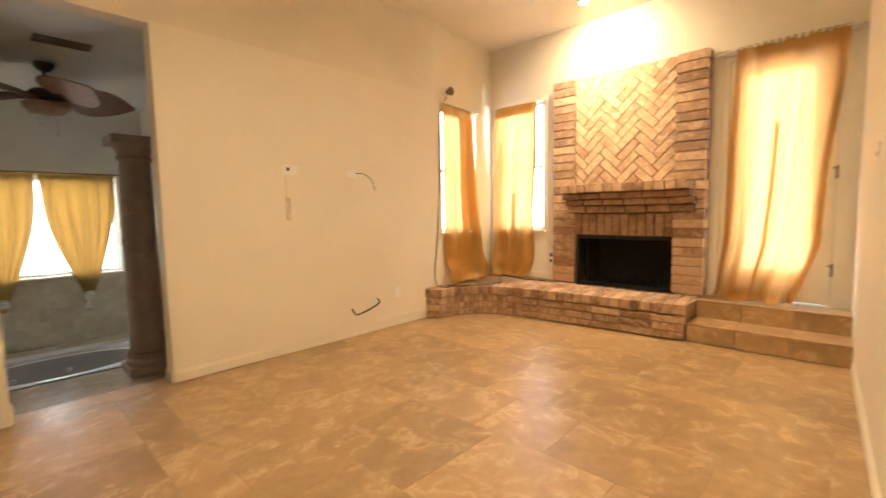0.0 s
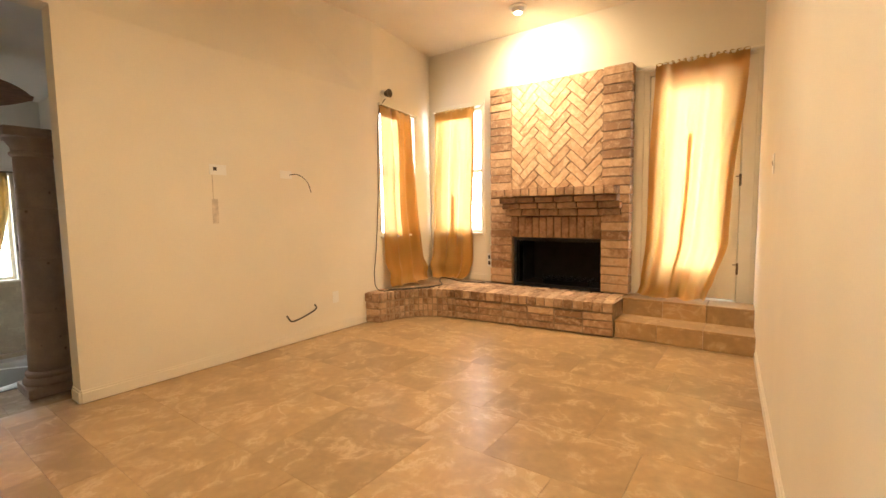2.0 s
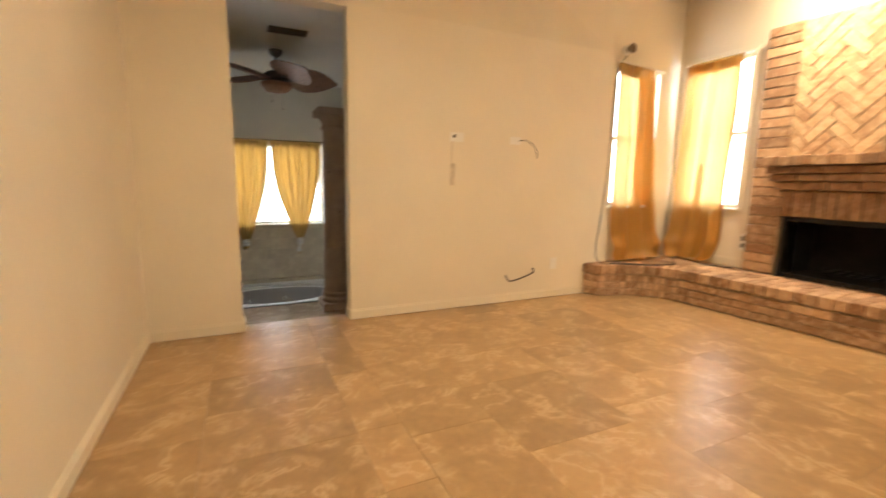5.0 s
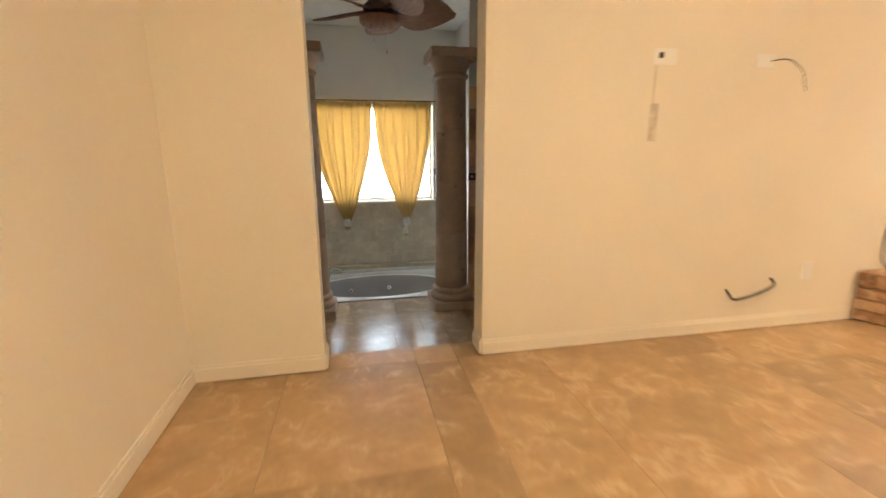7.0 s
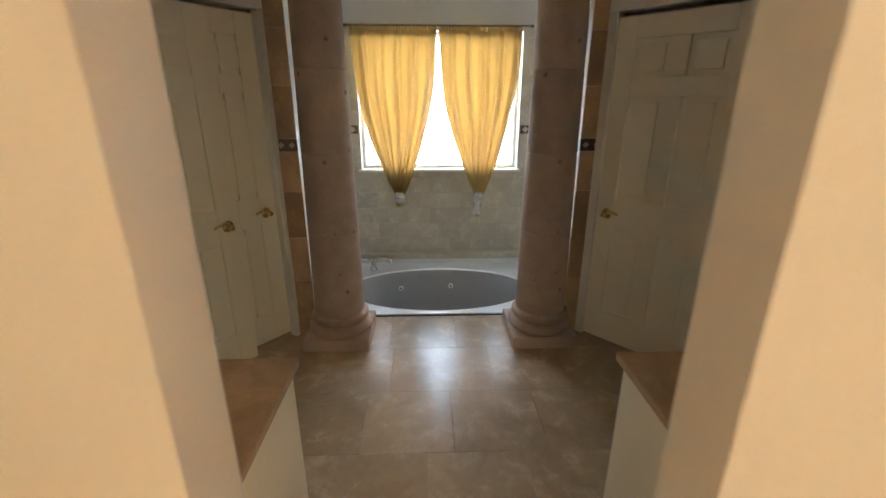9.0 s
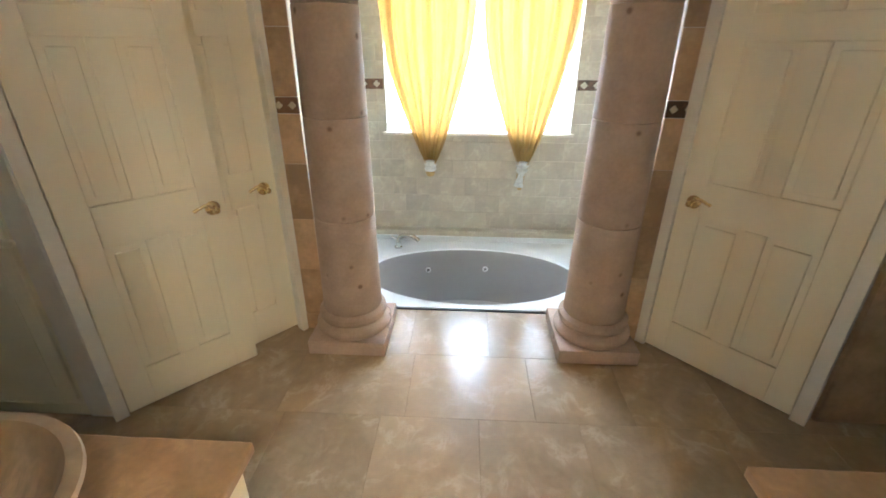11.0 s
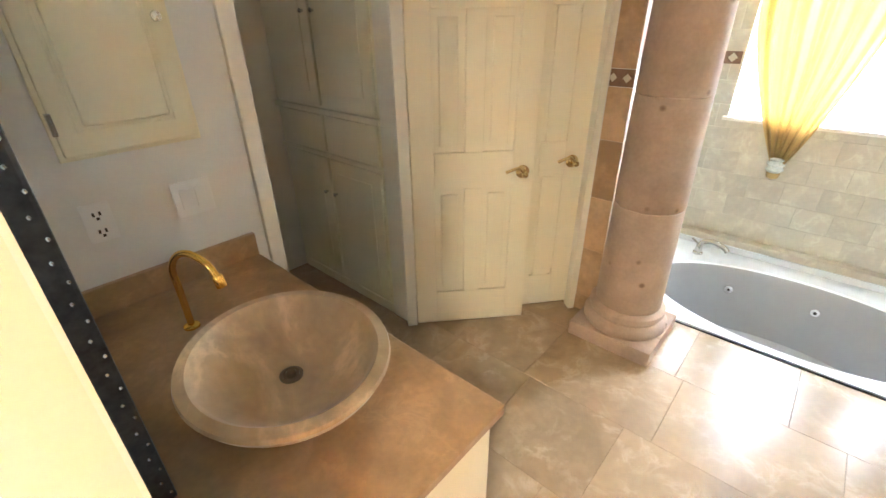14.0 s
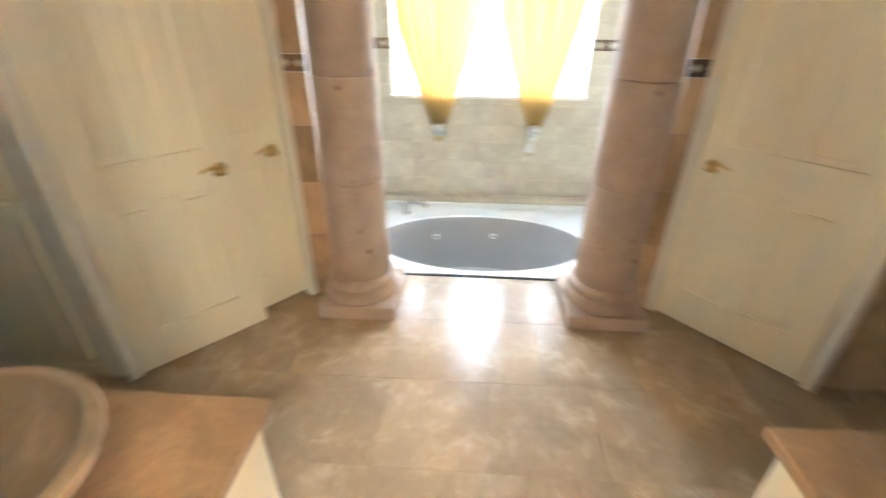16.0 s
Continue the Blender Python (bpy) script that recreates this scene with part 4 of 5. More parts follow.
# ---- columns ----
def column(m):
    ob = thing("stone_column", "round pinkish stone column on a square plinth", "column", "columns before the tub", m)
    part("plinth", boxes((-0.215, 0.215, -0.215, 0.215, 0, 0.085), bev=0.006), STONE, ob)
    part("base", lathe([(0.20, 0.085), (0.212, 0.10), (0.212, 0.125), (0.195, 0.15), (0.182, 0.155), (0.182, 0.165), (0.192, 0.178), (0.19, 0.20), (0.172, 0.215)], 40), STONE, ob, "", True)
    z, r = 0.215, 0.165
    for h in (0.55, 0.50, 0.47, 0.47):
        r2 = r - 0.006
        part("shaft_drum", lathe([(r - 0.003, z + 0.001), (r, z + 0.006), (r2, z + h - 0.007), (r2 - 0.003, z + h - 0.002)], 40), STONE, ob, "", True)
        z, r = z + h, r2
    part("capital", lathe([(0.15, z), (0.165, z + 0.015), (0.165, z + 0.035), (0.148, z + 0.05), (0.152, z + 0.085), (0.175, z + 0.12), (0.195, z + 0.145), (0.2, z + 0.16)], 40), STONE, ob, "", True)
    part("abacus", boxes((-0.225, 0.225, -0.225, 0.225, z + 0.16, z + 0.245), bev=0.01), STONE, ob)
    return ob


col = column(pose(-5.61, 0.52, B))
copy_thing(col, pose(-5.61, 1.90, B))

# ---- tub ----
tub = thing("sunken_bathtub", "oval whirlpool bathtub with white deck set into the floor", "bathtub")
TX0, TX1, TY0, TY1 = XW + 0.09, XT - 0.012, A0 + 0.01, A1 - 0.01
ecx, ecy, ea, eb = -6.385, YC, 0.43, 0.775
bm = bmesh.new()
N = 64
def rect_point(k):
    a = 2 * math.pi * k / N
    c, s = math.cos(a), math.sin(a)
    hx, hy = (TX1 - TX0) / 2, (TY1 - TY0) / 2
    f = min(hx / abs(c) if abs(c) > 1e-6 else 9, hy / abs(s) if abs(s) > 1e-6 else 9)
    return (TX0 + TX1) / 2 + f * c, (TY0 + TY1) / 2 + f * s
zt = B + 0.012
outer = [bm.verts.new((*rect_point(k), zt)) for k in range(N)]
for hx in (TX0, TX1):
    for hy in (TY0, TY1):
        v = min(outer, key=lambda q: (q.co.x - hx) ** 2 + (q.co.y - hy) ** 2)
        v.co.x, v.co.y = hx, hy
low = [bm.verts.new((v.co.x, v.co.y, zt - 0.06)) for v in outer]
def ring(sx, sy, z):
    return [bm.verts.new((ecx + sx * math.cos(2 * math.pi * k / N), ecy + sy * math.sin(2 * math.pi * k / N), z)) for k in range(N)]
lip = [ring(ea + 0.03, eb + 0.03, zt), ring(ea + 0.015, eb + 0.015, zt + 0.006), ring(ea, eb, zt - 0.002)]
for p, q in ((low, outer), (outer, lip[0]), (lip[0], lip[1]), (lip[1], lip[2])):
    for k in range(N):
        bm.faces.new((p[k], p[(k + 1) % N], q[(k + 1) % N], q[k]))
bmesh.ops.recalc_face_normals(bm, faces=bm.faces)
part("deck", bm, TUBM, tub, "glossy white deck", True)
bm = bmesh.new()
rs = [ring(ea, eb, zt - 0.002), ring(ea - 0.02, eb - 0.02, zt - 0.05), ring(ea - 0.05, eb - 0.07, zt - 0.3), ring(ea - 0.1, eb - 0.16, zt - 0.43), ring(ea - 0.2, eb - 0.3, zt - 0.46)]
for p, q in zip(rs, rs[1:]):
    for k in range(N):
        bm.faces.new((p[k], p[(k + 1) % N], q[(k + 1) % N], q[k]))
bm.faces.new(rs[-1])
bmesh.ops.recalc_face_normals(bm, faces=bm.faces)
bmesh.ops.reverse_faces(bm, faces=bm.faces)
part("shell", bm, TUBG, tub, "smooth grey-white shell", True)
for a in (170, 209):
    x, y = ecx + (ea - 0.035) * math.cos(radians(a)), ecy + (eb - 0.05) * math.sin(radians(a))
    j = part("jet", lathe([(0.024, 0), (0.024, 0.004), (0.019, 0.008), (0.011, 0.006)], 18), TUBM, tub, "white whirlpool jet", True, pose(x + 0.012, y, zt - 0.15, 0, 85, 0))
    part("nozzle", lathe([(0.010, 0.005), (0.010, 0.009), (0.005, 0.010)], 14), BLACK, j, "dark nozzle", True)
structure("tub_ledge", boxes((XW + 0.001, XW + 0.088, A0, A1, B - 0.1, B + 0.10), bev=0.006), TRAVS, "travertine ledge behind the bathtub", "ledge")
structure("tub_seam", boxes((XT - 0.012, XT - 0.0, A0, A1, B - 0.06, B + 0.004)), BLACK, "dark seam between floor and tub", "trim")
structure("tub_ledge_cap", boxes((XW + 0.088, XW + 0.105, A0, A1, B + 0.012, B + 0.055), bev=0.004), TUBM, "white rim against the ledge", "trim")
spout = thing("tub_faucet", "chrome tub spout on the white deck", "faucet", m=pose(-6.83, 0.60, zt))
part("base", lathe([(0.034, 0), (0.034, 0.012), (0.024, 0.02), (0.022, 0.06), (0.012, 0.07)], 20), CHROME, spout, "", True)
part("spout", tube(arc([(0, 0, 0.05), (0.0, 0.02, 0.10), (0.03, 0.08, 0.125), (0.05, 0.15, 0.115), (0.055, 0.18, 0.09)], 5), 0.019, 12), CHROME, spout, "", True)
part("lever", tube([(0, -0.01, 0.07), (-0.01, -0.06, 0.10)], 0.008, 8), CHROME, spout, "", True)

# window over the tub
win = window("window_3", "wide bright window over the bathtub", WC[1] - WC[0], WC[2], WC[3], 0.16, pose(XW, WC[0], 0, 0, 0, 90), mullion=False)
rod("curtain_rod", "thin dark curtain rod over the tub window", 1.64, 0.008, pose(XW + 0.06, 0.42, 1.725, 0, 0, 90), DULL)
MW = pose(XW + 0.02, 0.0, 0, 0, 0, 90)
curtain("curtain", "gold satin curtain tied at its lower end with a silver band", MW @ pose(0.47, 0, 0), 0.745, 0.1, 0.23, 1.69, 7, 12, 0.036, gather=(0.24, 0.07, 0.39), cloth=DIMSATIN)
curtain("curtain", "gold satin curtain tied into a tail with a white band", MW @ pose(1.235, 0, 0), 0.725, 0.1, 0.23, 1.69, 7, 31, 0.036, gather=(0.24, 0.06, 0.385), cloth=DIMSATIN)

def tie(x, tail, label):
    ob = thing("curtain_tie", label, "curtain tie", m=MW @ pose(x, -0.03, 0.23))
    part("band", lathe([(0.036, -0.05), (0.052, -0.032), (0.040, -0.014), (0.054, 0.006), (0.042, 0.024), (0.05, 0.038), (0.034, 0.05)], 18), TIE, ob, "", True)
    if tail:
        bm = bmesh.new()
        for s in (-1, 1):
            vs = box(bm, -0.022, 0.022, -0.004, 0.004, -0.16, 0, m=pose(s * 0.015, -0.03, -0.01, 0, s * 14 + 10, s * 20))
        part("tail", bm, TIE, ob, "white ribbon tail")
    else:
        part("knot", lathe([(0.01, -0.10), (0.034, -0.085), (0.04, -0.06), (0.028, -0.037)], 16), DIMSATIN, ob, "gold knot of cloth", True)
    return ob

tie(0.86, False, "silver banded knot at the curtain's end")
tie(1.62, True, "white ribbon bow with a tail on the curtain")
tagged(part("curtain_tail", lathe([(0.012, -0.14), (0.03, -0.10), (0.034, -0.04), (0.03, 0.0)], 14, 1, 0.5), DIMSATIN, m=MW @ pose(1.612, -0.032, 0.17), smooth=True), "gold cloth tail below the ribbon", "curtain")

# tiles of the alcove and of the diagonal corners
tiled("tiling_window_wall", "pale travertine tiles round the tub window", TRAVS, A0 + 0.002, A1 - 0.002, B + 0.10, 1.72, 0.203, 0.1525, MW @ pose(0, 0.02, 0), 1, WC)
tiled("tiling_tub_south", "pale travertine tiles on the tub's side wall", TRAVS, -7.09, -5.71, B + 0.02, 1.72, 0.305, 0.1525, pose(0, A0, 0, 0, 0, 180) @ pose(12.8, 0, 0), 2)
tiled("tiling_tub_north", "pale travertine tiles on the tub's side wall", TRAVS, -7.09, -5.71, B + 0.02, 1.72, 0.305, 0.1525, pose(0, A1, 0), 2)

def corner_pier(name, x0, x1, y0, y1, face, label):
    """A tiled pier between tub alcove and closet doors, with a mosaic band."""
    ob = tagged(new(name), label, "pier", kind="structure")
    part("pier_core", boxes((x0, x1, y0, y1, -0.6, H2)), WHITE, ob)
    part("base_tile", boxes((x1, x1 + 0.012, y0, y1, B, B + 0.098), bev=0.002), TRAVO, ob)
    cuts = [B + 0.10, B + 0.405, B + 0.71, B + 1.015, B + 1.265, None, B + 1.345, B + 1.65, B + 1.955, B + 2.16]
    for a, b in zip(cuts, cuts[1:]):
        if a and b:
            part("wall_tile", boxes((x1, x1 + 0.010, y0, y1, a + 0.001, b - 0.001), bev=0.002), TRAVO, ob)
    part("mosaic_band", boxes((x1, x1 + 0.009, y0, y1, B + 1.267, B + 1.343), bev=0.001), MOSAIC, ob, "dark mosaic stone band")
    k = 3
    w = (y1 - y0) / k
    for i in range(k):
        bm = bmesh.new()
        box(bm, -0.014, 0.014, -0.0015, 0.0015, -0.014, 0.014, m=pose(x1 + 0.0105, y0 + w * (i + 0.5), B + 1.305, 0, 0, 90) @ pose(0, 0, 0, 0, 45, 0))
        part("mosaic_diamond", bm, TRAVS, ob, "pale diamond inlay")
    return ob

corner_pier("pier_south", -5.73, -5.655, 0.135, 0.333, 0, "orange travertine pier with a dark mosaic band")
corner_pier("pier_north", -5.73, -5.655, 2.087, 2.295, 0, "orange travertine pier with a dark mosaic band")
for y0, y1 in ((0.18, 0.49), (2.0, 2.29)):
    ob = tagged(new("mosaic_band"), "dark mosaic stone band on the window wall", "tiling", kind="structure")
    part("band", boxes((XW + 0.010, XW + 0.014, y0, y1, B + 1.267, B + 1.343), bev=0.001), MOSAIC, ob)
    for i in range(3):
        bm = bmesh.new()
        box(bm, -0.002, 0.002, -0.02, 0.02, -0.02, 0.02, m=pose(XW + 0.0155, y0 + (i + 0.5) * (y1 - y0) / 3, B + 1.305, 45))
        part("mosaic_diamond", bm, TRAVS, ob)

# ---- washstands ----
def washstand(name, label, y0, y1):
    ob = thing(name, label, "washstand")
    ct = 0.334
    part("body", boxes((-4.085, XB - 0.006, y0 + 0.012, y1 - 0.012, B + 0.08, ct - 0.03), bev=0.003), DOORP, ob)
    part("toe_kick", boxes((-4.03, XB - 0.006, y0 + 0.02, y1 - 0.02, B + 0.002, B + 0.08)), DOORP, ob)
    n = 2
    w = (y1 - y0 - 0.06) / n
    for i in range(n):
        a = y0 + 0.03 + w * i
        d = part("cabinet_door", boxes((-4.104, -4.086, a + 0.01, a + w - 0.01, B + 0.11, ct - 0.06), bev=0.004), DOORP, ob)
        part("field", boxes((-4.111, -4.1045, a + 0.07, a + w - 0.07, B + 0.17, ct - 0.12), bev=0.003), DOORP, d)
        part("knob", lathe([(0.008, 0), (0.008, 0.012), (0.016, 0.02), (0.013, 0.03), (0.004, 0.033)], 16), BRASS, d, "brass knob", True, pose(-4.105, a + (w - 0.04 if i == 0 else 0.04), ct - 0.18, 0, -90))
    part("countertop", boxes((-4.125, XB - 0.006, y0, y1, ct - 0.03, ct), bev=0.005), COUNT, ob, "honed travertine countertop")
    return ob

ws = washstand("washstand", "cream washstand with a travertine countertop", S0 + 0.002, 0.705)
part("backsplash", boxes((-4.12, XB - 0.007, S0 + 0.001, S0 + 0.021, 0.335, 0.425), bev=0.003), COUNT, ws, "travertine backsplash")
part("backsplash", boxes((XB - 0.026, XB - 0.007, S0 + 0.022, 0.40, 0.335, 0.375), bev=0.003), COUNT, ws, "travertine backsplash")
ws = washstand("washstand", "second cream washstand with a travertine countertop", 1.755, S1 - 0.002)
part("backsplash", boxes((-4.12, XB - 0.007, S1 - 0.021, S1 - 0.001, 0.335, 0.425), bev=0.003), COUNT, ws, "travertine backsplash")

def vessel(m):
    ob = thing("vessel_sink", "oval carved travertine vessel sink on the countertop", "sink", "vessel sinks", m)
    ax, ay = 1.0, 1.1
    part("bowl", lathe([(0.07, 0.0), (0.12, 0.012), (0.175, 0.05), (0.215, 0.098), (0.228, 0.122), (0.225, 0.131), (0.202, 0.134), (0.194, 0.127),
                        (0.175, 0.095), (0.13, 0.066), (0.08, 0.056), (0.03, 0.053)], 56, ax, ay), BASIN, ob, "", True)
    part("drain", lathe([(0.027, 0.05), (0.027, 0.057), (0.02, 0.059), (0.018, 0.055), (0.004, 0.055)], 24), DULL, ob, "dark bronze drain", True)
    part("stopper", lathe([(0.012, 0.05), (0.012, 0.062), (0.009, 0.066), (0.003, 0.067)], 16), DULL, ob, "round stopper", True)
    return ob

vs = vessel(pose(-3.83, 0.305, 0.334, 0, 0, -12))
copy_thing(vs, pose(-3.84, 2.32, 0.334))

def gooseneck(m):
    ob = thing("gooseneck_faucet", "tall polished gold gooseneck faucet on the countertop", "faucet", "gooseneck faucets", m)
    part("foot", lathe([(0.022, 0), (0.022, 0.006), (0.014, 0.012)], 20), GOLD, ob, "", True)
    part("neck", tube(arc([(0, 0, 0.005), (0, 0, 0.12), (0, 0.0, 0.19), (0.0, 0.03, 0.235), (0.0, 0.075, 0.25), (0.0, 0.125, 0.232), (0.0, 0.15, 0.195)], 7), 0.0095, 14), GOLD, ob, "", True)
    part("nozzle", lathe([(0.0125, -0.03), (0.0135, -0.028), (0.0135, 0.0), (0.011, 0.004)], 18), GOLD, ob, "", True, pose(0, 0.152, 0.196, 12))
    return ob

gn = gooseneck(pose(-3.77, -0.135, 0.341, 0, 0, 23))
copy_thing(gn, pose(-3.68, 2.55, 0.334, 0, 0, 145))

# mirror leaning on the wall above the washstand
def mirror(y0, y1, z0, z1):
    ob = thing("framed_mirror", "wall mirror in a dark pewter frame with rivets", "mirror")
    x0, x1 = XB - 0.042, XB - 0.006
    f = 0.055
    part("glass", boxes((XB - 0.016, XB - 0.012, y0 + f, y1 - f, z0 + f, z1 - f)), MIRROR, ob)
    part("frame", boxes((x0, x1, y0, y0 + f, z0, z1), (x0, x1, y1 - f, y1, z0, z1), (x0, x1, y0 + f, y1 - f, z0, z0 + f), (x0, x1, y0 + f, y1 - f, z1 - f, z1), bev=0.006), FRAMEM, ob)
    bm = bmesh.new()
    bmesh.ops.create_icosphere(bm, subdivisions=1, radius=0.0026, matrix=Matrix.Diagonal((1, 0.5, 1.3, 1)))
    me = bpy.data.meshes.new("rivet")
    bm.to_mesh(me)
    bm.free()
    me.materials.append(CHROME)
    for i in range(int((z1 - z0) / 0.03)):
        lay(me, ob, pose(x0 + 0.007 + 0.007 * (i % 2), y1, z0 + 0.02 + 0.03 * i), "rivet")
    return ob

mirror(-0.33, 0.42, 0.392, 1.62)

# cabinet, outlet and switches on the side wall
med = thing("wall_cabinet", "pale yellow raised-panel cabinet set into the wall", "cabinet", m=pose(-4.03, S0, 0.79))
W, H = 0.36, 0.75
part("body", boxes((0.0, W, 0.0, 0.012, 0, H), bev=0.004), CABP, med)
leaf = part("door", boxes((0.012, W - 0.012, 0.012, 0.028, 0.012, H - 0.012), bev=0.006), CABP, med)
part("field", boxes((0.075, W - 0.075, 0.028, 0.034, 0.085, H - 0.1), bev=0.006), CABP, leaf, "raised panel")
part("bead", boxes((0.058, 0.066, 0.028, 0.033, 0.07, H - 0.085), (W - 0.066, W - 0.058, 0.028, 0.033, 0.07, H - 0.085), (0.066, W - 0.066, 0.028, 0.033, 0.07, 0.078), (0.066, W - 0.066, 0.028, 0.033, H - 0.093, H - 0.085), bev=0.002), CABP, leaf)
part("knob", lathe([(0.007, 0), (0.006, 0.01), (0.014, 0.018), (0.012, 0.026), (0.003, 0.029)], 16), CHROME, leaf, "small white-metal knob", True, pose(0.045, 0.03, 0.34, -90))
for z in (0.10, H - 0.1):
    part("hinge", boxes((W - 0.018, W - 0.006, 0.012, 0.034, z - 0.028, z + 0.028), bev=0.002), CHROME, med, "white-metal hinge")
SW = pose(0, 0, 0, 0, 0, 180)
wall_plate("outlet_plate", "white double outlet above the backsplash", 0.072, 0.115, pose(-3.70, S0, 0.61) @ SW, [(a, b, 0.003, 0.006) for a in (-0.008, 0.008) for b in (-0.026, 0.026)] + [(0, -0.04, 0.004, 0.004), (0, 0.012, 0.004, 0.004)])
sp = wall_plate("switch_plate", "white double light switch beside the doorway", 0.118, 0.115, pose(-3.96, S0, 0.61) @ SW)
for x in (-0.023, 0.023):
    part("rocker", boxes((x - 0.016, x + 0.016, -0.009, -0.006, -0.033, 0.033), bev=0.002), PLASTIC, sp)

strike = thing("strike_plate", "dark strike plate in the closet casing", "latch", m=pose(-4.226, S0 - 0.055, 0.47))
part("plate", boxes((-0.003, 0, -0.012, 0.012, -0.05, 0.05), bev=0.001), BLACK, strike)
part("lip", boxes((-0.009, -0.003, 0.004, 0.012, -0.02, 0.02), bev=0.001), BLACK, strike)

# built-in linen cabinets
lin = thing("linen_cabinet", "pale yellow built-in linen cabinet in the closet", "cabinet", m=pose(-4.90, -1.49, B))
part("body", boxes((-0.38, 0, 0, 0.94, 0.06, 2.4), bev=0.003), CABP, lin)
part("base", boxes((-0.38, 0.006, 0, 0.94, 0.002, 0.06)), CABP, lin)
for y0, y1 in ((0.03, 0.46), (0.48, 0.91)):
    for z0, z1 in ((0.10, 0.86), (1.15, 1.9)):
        d = part("cabinet_door", boxes((0.001, 0.019, y0, y1, z0, z1), bev=0.004), CABP, lin)
        part("field", boxes((0.019, 0.025, y0 + 0.07, y1 - 0.07, z0 + 0.07, z1 - 0.07), bev=0.004), CABP, d, "raised panel")
        part("knob", lathe([(0.006, 0), (0.006, 0.01), (0.012, 0.018), (0.004, 0.026)], 14), CHROME, d, "small knob", True, pose(0.02, (y1 - 0.035) if y0 < 0.1 else (y0 + 0.035), (z1 - 0.2) if z0 < 0.5 else (z0 + 0.45), 0, 90))
    part("drawer", boxes((0.001, 0.019, y0, y1, 0.90, 1.1), bev=0.004), CABP, lin)
part("counter_edge", boxes((-0.1, 0.028, 0, 0.94, 1.11, 1.135), bev=0.004), CABP, lin)
part("counter_edge", boxes((-0.1, 0.024, 0, 0.94, 0.87, 0.89), bev=0.004), CABP, lin)

# ---- ceiling fan and vent ----
fan = thing("ceiling_fan", "bronze ceiling fan with broad woven palm-leaf blades", "fan", m=pose(-5.45, 1.24, 0))
part("canopy", lathe([(0.075, H2 - 0.002), (0.075, H2 - 0.02), (0.05, H2 - 0.06), (0.02, H2 - 0.075)], 24), DULL, fan, "", True)
part("downrod", tube([(0, 0, H2 - 0.07), (0, 0, 2.33)], 0.012, 10), DULL, fan)
part("motor", lathe([(0.03, 2.35), (0.10, 2.335), (0.135, 2.30), (0.13, 2.255), (0.08, 2.235)], 28), DULL, fan, "", True)
part("light_bowl", lathe([(0.11, 2.233), (0.17, 2.215), (0.165, 2.175), (0.11, 2.13), (0.02, 2.11)], 28), BLADE, fan, "frosted brown bowl", True)
for k in range(5):
    a = 20 + 72 * k
    bm = bmesh.new()
    out = []
    for i in range(25):
        t = i / 24
        w = 0.22 * math.sin(math.pi * min(1, 0.06 + t * 0.94) ** 0.75) ** 0.75 if 0 < t < 1 else 0.03
        out.append((0.17 + 0.50 * t, w))
    ring_pts = [(x, w) for x, w in out] + [(x, -w) for x, w in reversed(out)]
    up = [bm.verts.new((x, y, 0.006)) for x, y in ring_pts]
    dn = [bm.verts.new((x, y, -0.006)) for x, y in ring_pts]
    bm.faces.new(up)
    bm.faces.new(dn[::-1])
    for i in range(len(up)):
        bm.faces.new((up[i], dn[i], dn[(i + 1) % len(up)], up[(i + 1) % len(up)]))
    bmesh.ops.recalc_face_normals(bm, faces=bm.faces)
    part("blade", bm, BLADE, fan, "woven brown leaf blade", m=pose(0, 0, 2.275, 0, 0, a) @ pose(0, 0, 0, -22))
    part("blade_arm", boxes((0.09, 0.24, -0.018, 0.018, -0.016, -0.007), bev=0.003), DULL, fan, m=pose(0, 0, 2.275, 0, 0, a) @ pose(0, 0, 0, -22))
for y, z in ((-0.06, 2.03), (0.055, 1.95)):
    part("pull_chain", tube([(0.05, y, 2.16), (0.05, y, z)], 0.0018, 6), CHROME, fan)
    part("pull_knob", lathe([(0.002, z - 0.025), (0.006, z - 0.02), (0.006, z - 0.005), (0.002, z)], 10), CHROME, fan, "", True, pose(0.05, y, 0))
vent = thing("ceiling_vent", "dark ceiling air register", "vent", m=pose(-4.72, 1.30, H2))
part("frame", boxes((-0.09, 0.09, -0.18, -0.165, -0.01, 0), (-0.09, 0.09, 0.165, 0.18, -0.01, 0), (-0.09, -0.075, -0.165, 0.165, -0.01, 0), (0.075, 0.09, -0.165, 0.165, -0.01, 0), bev=0.002), DULL, vent)
for i in range(7):
    part("slat", boxes((-0.07 + 0.0215 * i, -0.06 + 0.0215 * i, -0.164, 0.164, -0.012, -0.003)), DULL, vent)

# ---- floors ----
structure("floor_bath_bed", boxes((XT, XB, -1.6, 4.1, B - 0.15, B - 0.012), (-7.2, XT, -1.6, 4.1, B - 0.75, B - 0.65)), GROUT, "grout bed of the bathroom floor", "floor")
structure("bath_step", boxes((-3.80, XD - 0.166, D0 + 0.0, D1 - 0.0, B - 0.01, B / 2), bev=0.004), TRAVB, "travertine step down into the bathroom", "step")

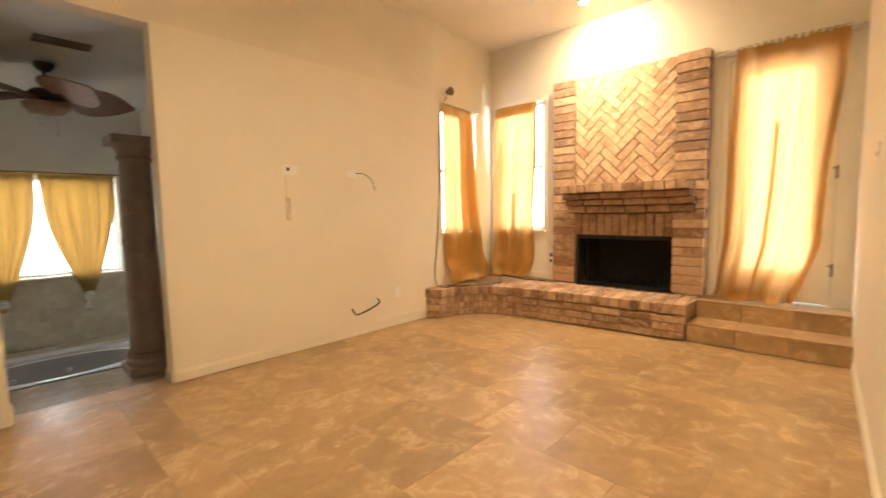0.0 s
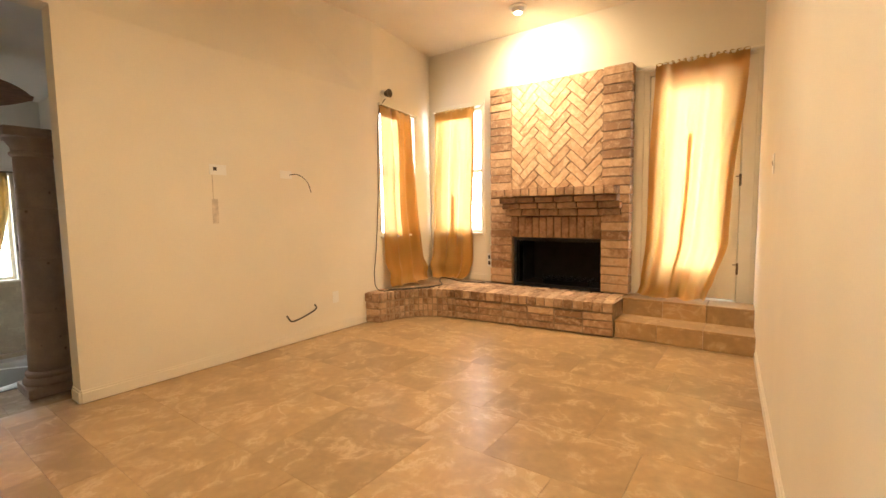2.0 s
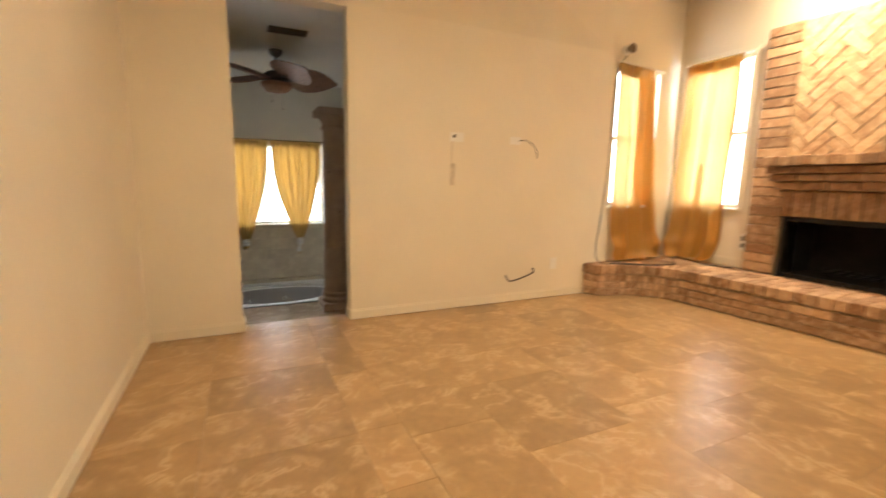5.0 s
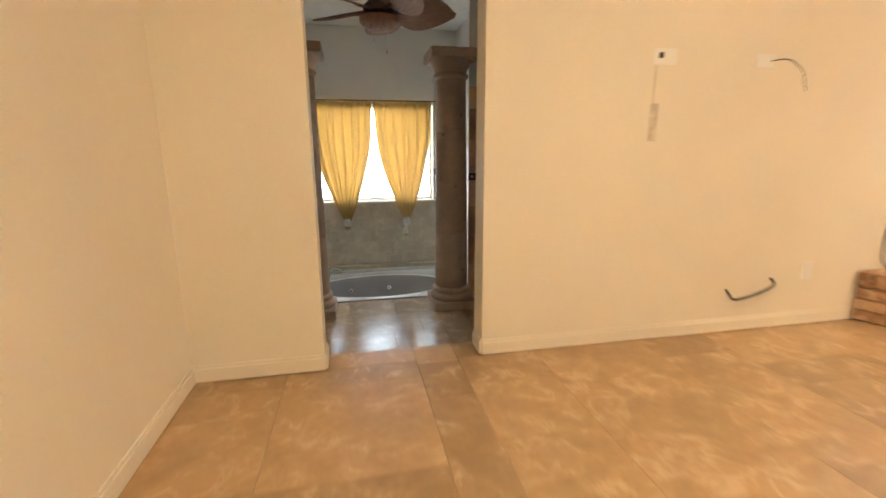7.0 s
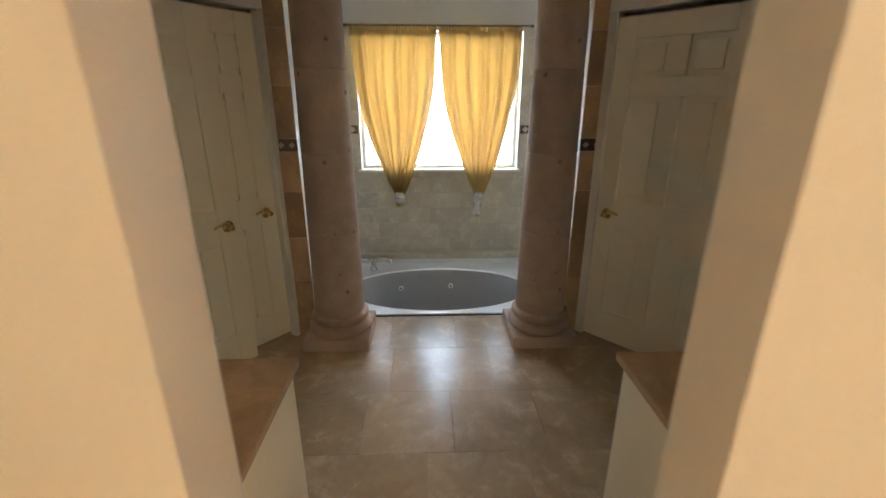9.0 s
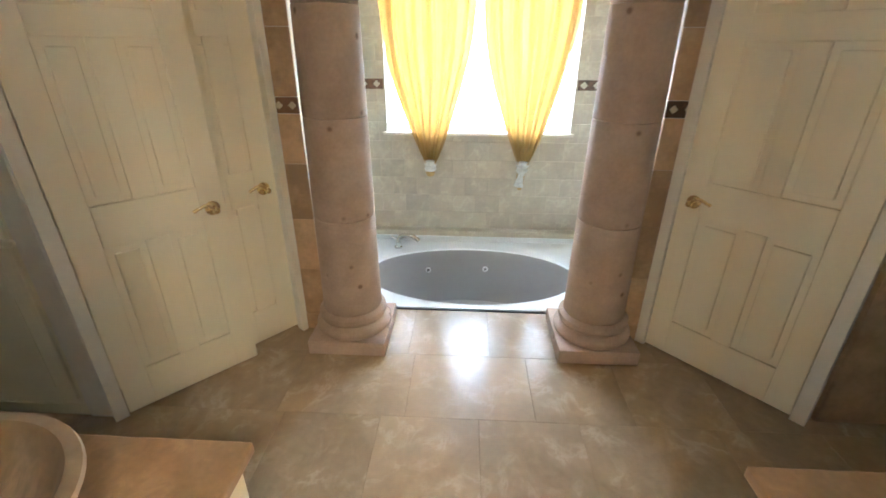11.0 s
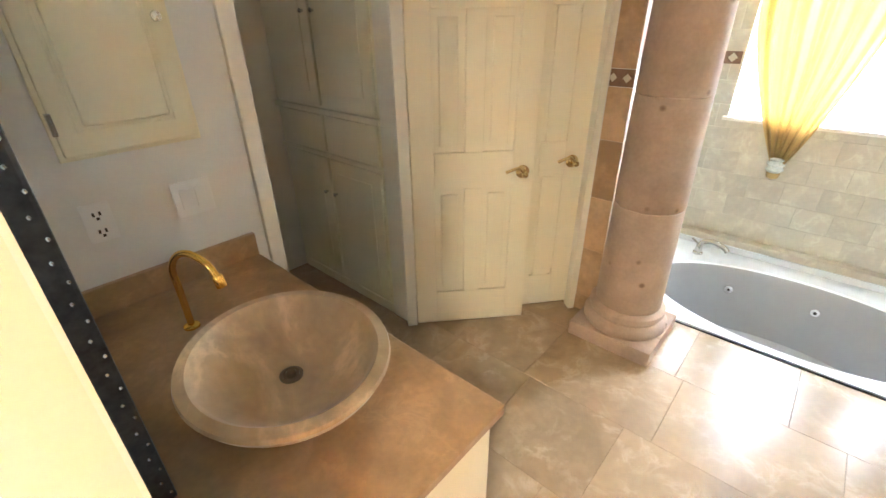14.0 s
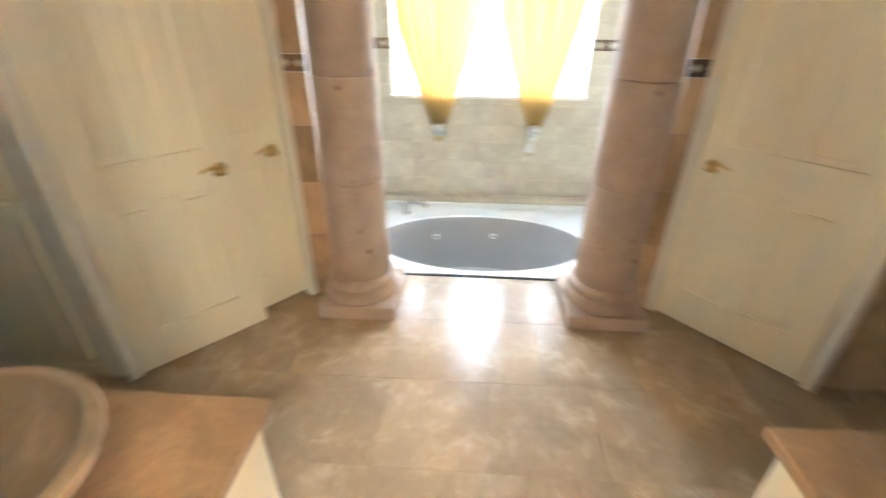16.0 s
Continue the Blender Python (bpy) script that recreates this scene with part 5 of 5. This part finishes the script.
def floor_tiles(name, label, x0, x1, y0, y1, z, inside, seed, rows, turned=False, stone=None):
    """Mixed-length travertine slabs in courses."""
    ob = tagged(new(name), label, "floor", kind="structure")
    r = random.Random(seed)
    cache = {}
    if turned:
        x0, x1, y0, y1 = y0, y1, x0, x1
    y, j = y0, 0
    while y < y1:
        d = rows[j % len(rows)]
        x = x0 - r.uniform(0, 0.5)
        while x < x1:
            w = r.choice((0.457, 0.61, 0.457) if turned else (0.406, 0.61, 0.61, 0.406, 0.203) if d > 0.25 else (0.406, 0.61, 0.305))
            a, b, c, e = max(x, x0), min(x + w, x1), y, min(y + d, y1)
            for p, q, s, t in (inside(c, e, a, b) if turned else inside(a, b, c, e)):
                if q - p < 0.01 or t - s < 0.01:
                    continue
                key = (round(q - p, 3), round(t - s, 3))
                if key not in cache:
                    bm = boxes((-key[0] / 2 + 0.0006, key[0] / 2 - 0.0006, -key[1] / 2 + 0.0006, key[1] / 2 - 0.0006, -0.012, 0))
                    bmesh.ops.bevel(bm, geom=[e_ for e_ in bm.edges if all(v.co.z > -0.001 for v in e_.verts)], offset=0.0005, segments=1, affect="EDGES")
                    me = bpy.data.meshes.new("floor_tile")
                    bm.to_mesh(me)
                    bm.free()
                    me.materials.append(stone or TRAV)
                    cache[key] = me
                lay(cache[key], ob, pose((p + q) / 2, (s + t) / 2, z + r.uniform(-0.0002, 0.0002), 0, 0, 0), "floor_tile")
            x += w
        y += d
        j += 1
    return ob

def room_cells(a, b, c, d):
    """Sitting room with its doorway strip."""
    out = []
    if b > XD:
        out.append((max(a, XD), b, max(c, 0.21), d))
    if a < XD and d > D0 and c < D1:
        out.append((max(a, XD - 0.165), min(b, XD), max(c, D0), min(d, D1)))
    return [o for o in out if o[1] > o[0] and o[3] > o[2]]

def bath_cells(a, b, c, d):
    return [(a, b, c, d)]

floor_tiles("floor_bath", "glossy travertine bathroom floor, paler for the window light", XT + 0.001, XB - 0.001, -1.5, 3.74, B, bath_cells, 9, (0.457, 0.457), True, TRAVB)


# the whole bathroom lies a little deeper
for ob in set(scene.objects) - sitting_room:
    if ob.parent is None:
        ob.location.z -= 0.08

# ---- sitting room floor ----
structure("floor_bed", boxes((XD - 0.165, 0.35, 0.2, YN, -0.3, -0.012), (XD - 0.165, XD, D0 + 0.001, D1 - 0.001, -0.55, -0.3)), GROUT, "grout bed of the sitting room floor", "floor")
floor_tiles("floor", "polished golden travertine floor in mixed slabs", XD - 0.165, 0.14, 0.21, 5.25, 0.0, room_cells, 5, (0.406, 0.61, 0.203, 0.406, 0.61))

# ---- outside ----
structure("ground", boxes((-400, 400, -400, 400, -1.6, -1.45)), SOIL, "dull green lawn outside", "ground")
structure("backdrop", boxes((-11.0, -10.9, -6, 9, -1.4, 6)), OUTSIDE, "bright hazy garden beyond the bathroom window", "backdrop")
structure("backdrop_north", boxes((-8, 4, 9.0, 9.1, -1.4, 6)), OUTSIDE, "bright hazy garden beyond the windows", "backdrop")
structure("backdrop_west", boxes((-7.6, -7.5, 4.3, 9.0, -1.4, 6)), OUTSIDE, "bright hazy garden beyond the window", "backdrop")
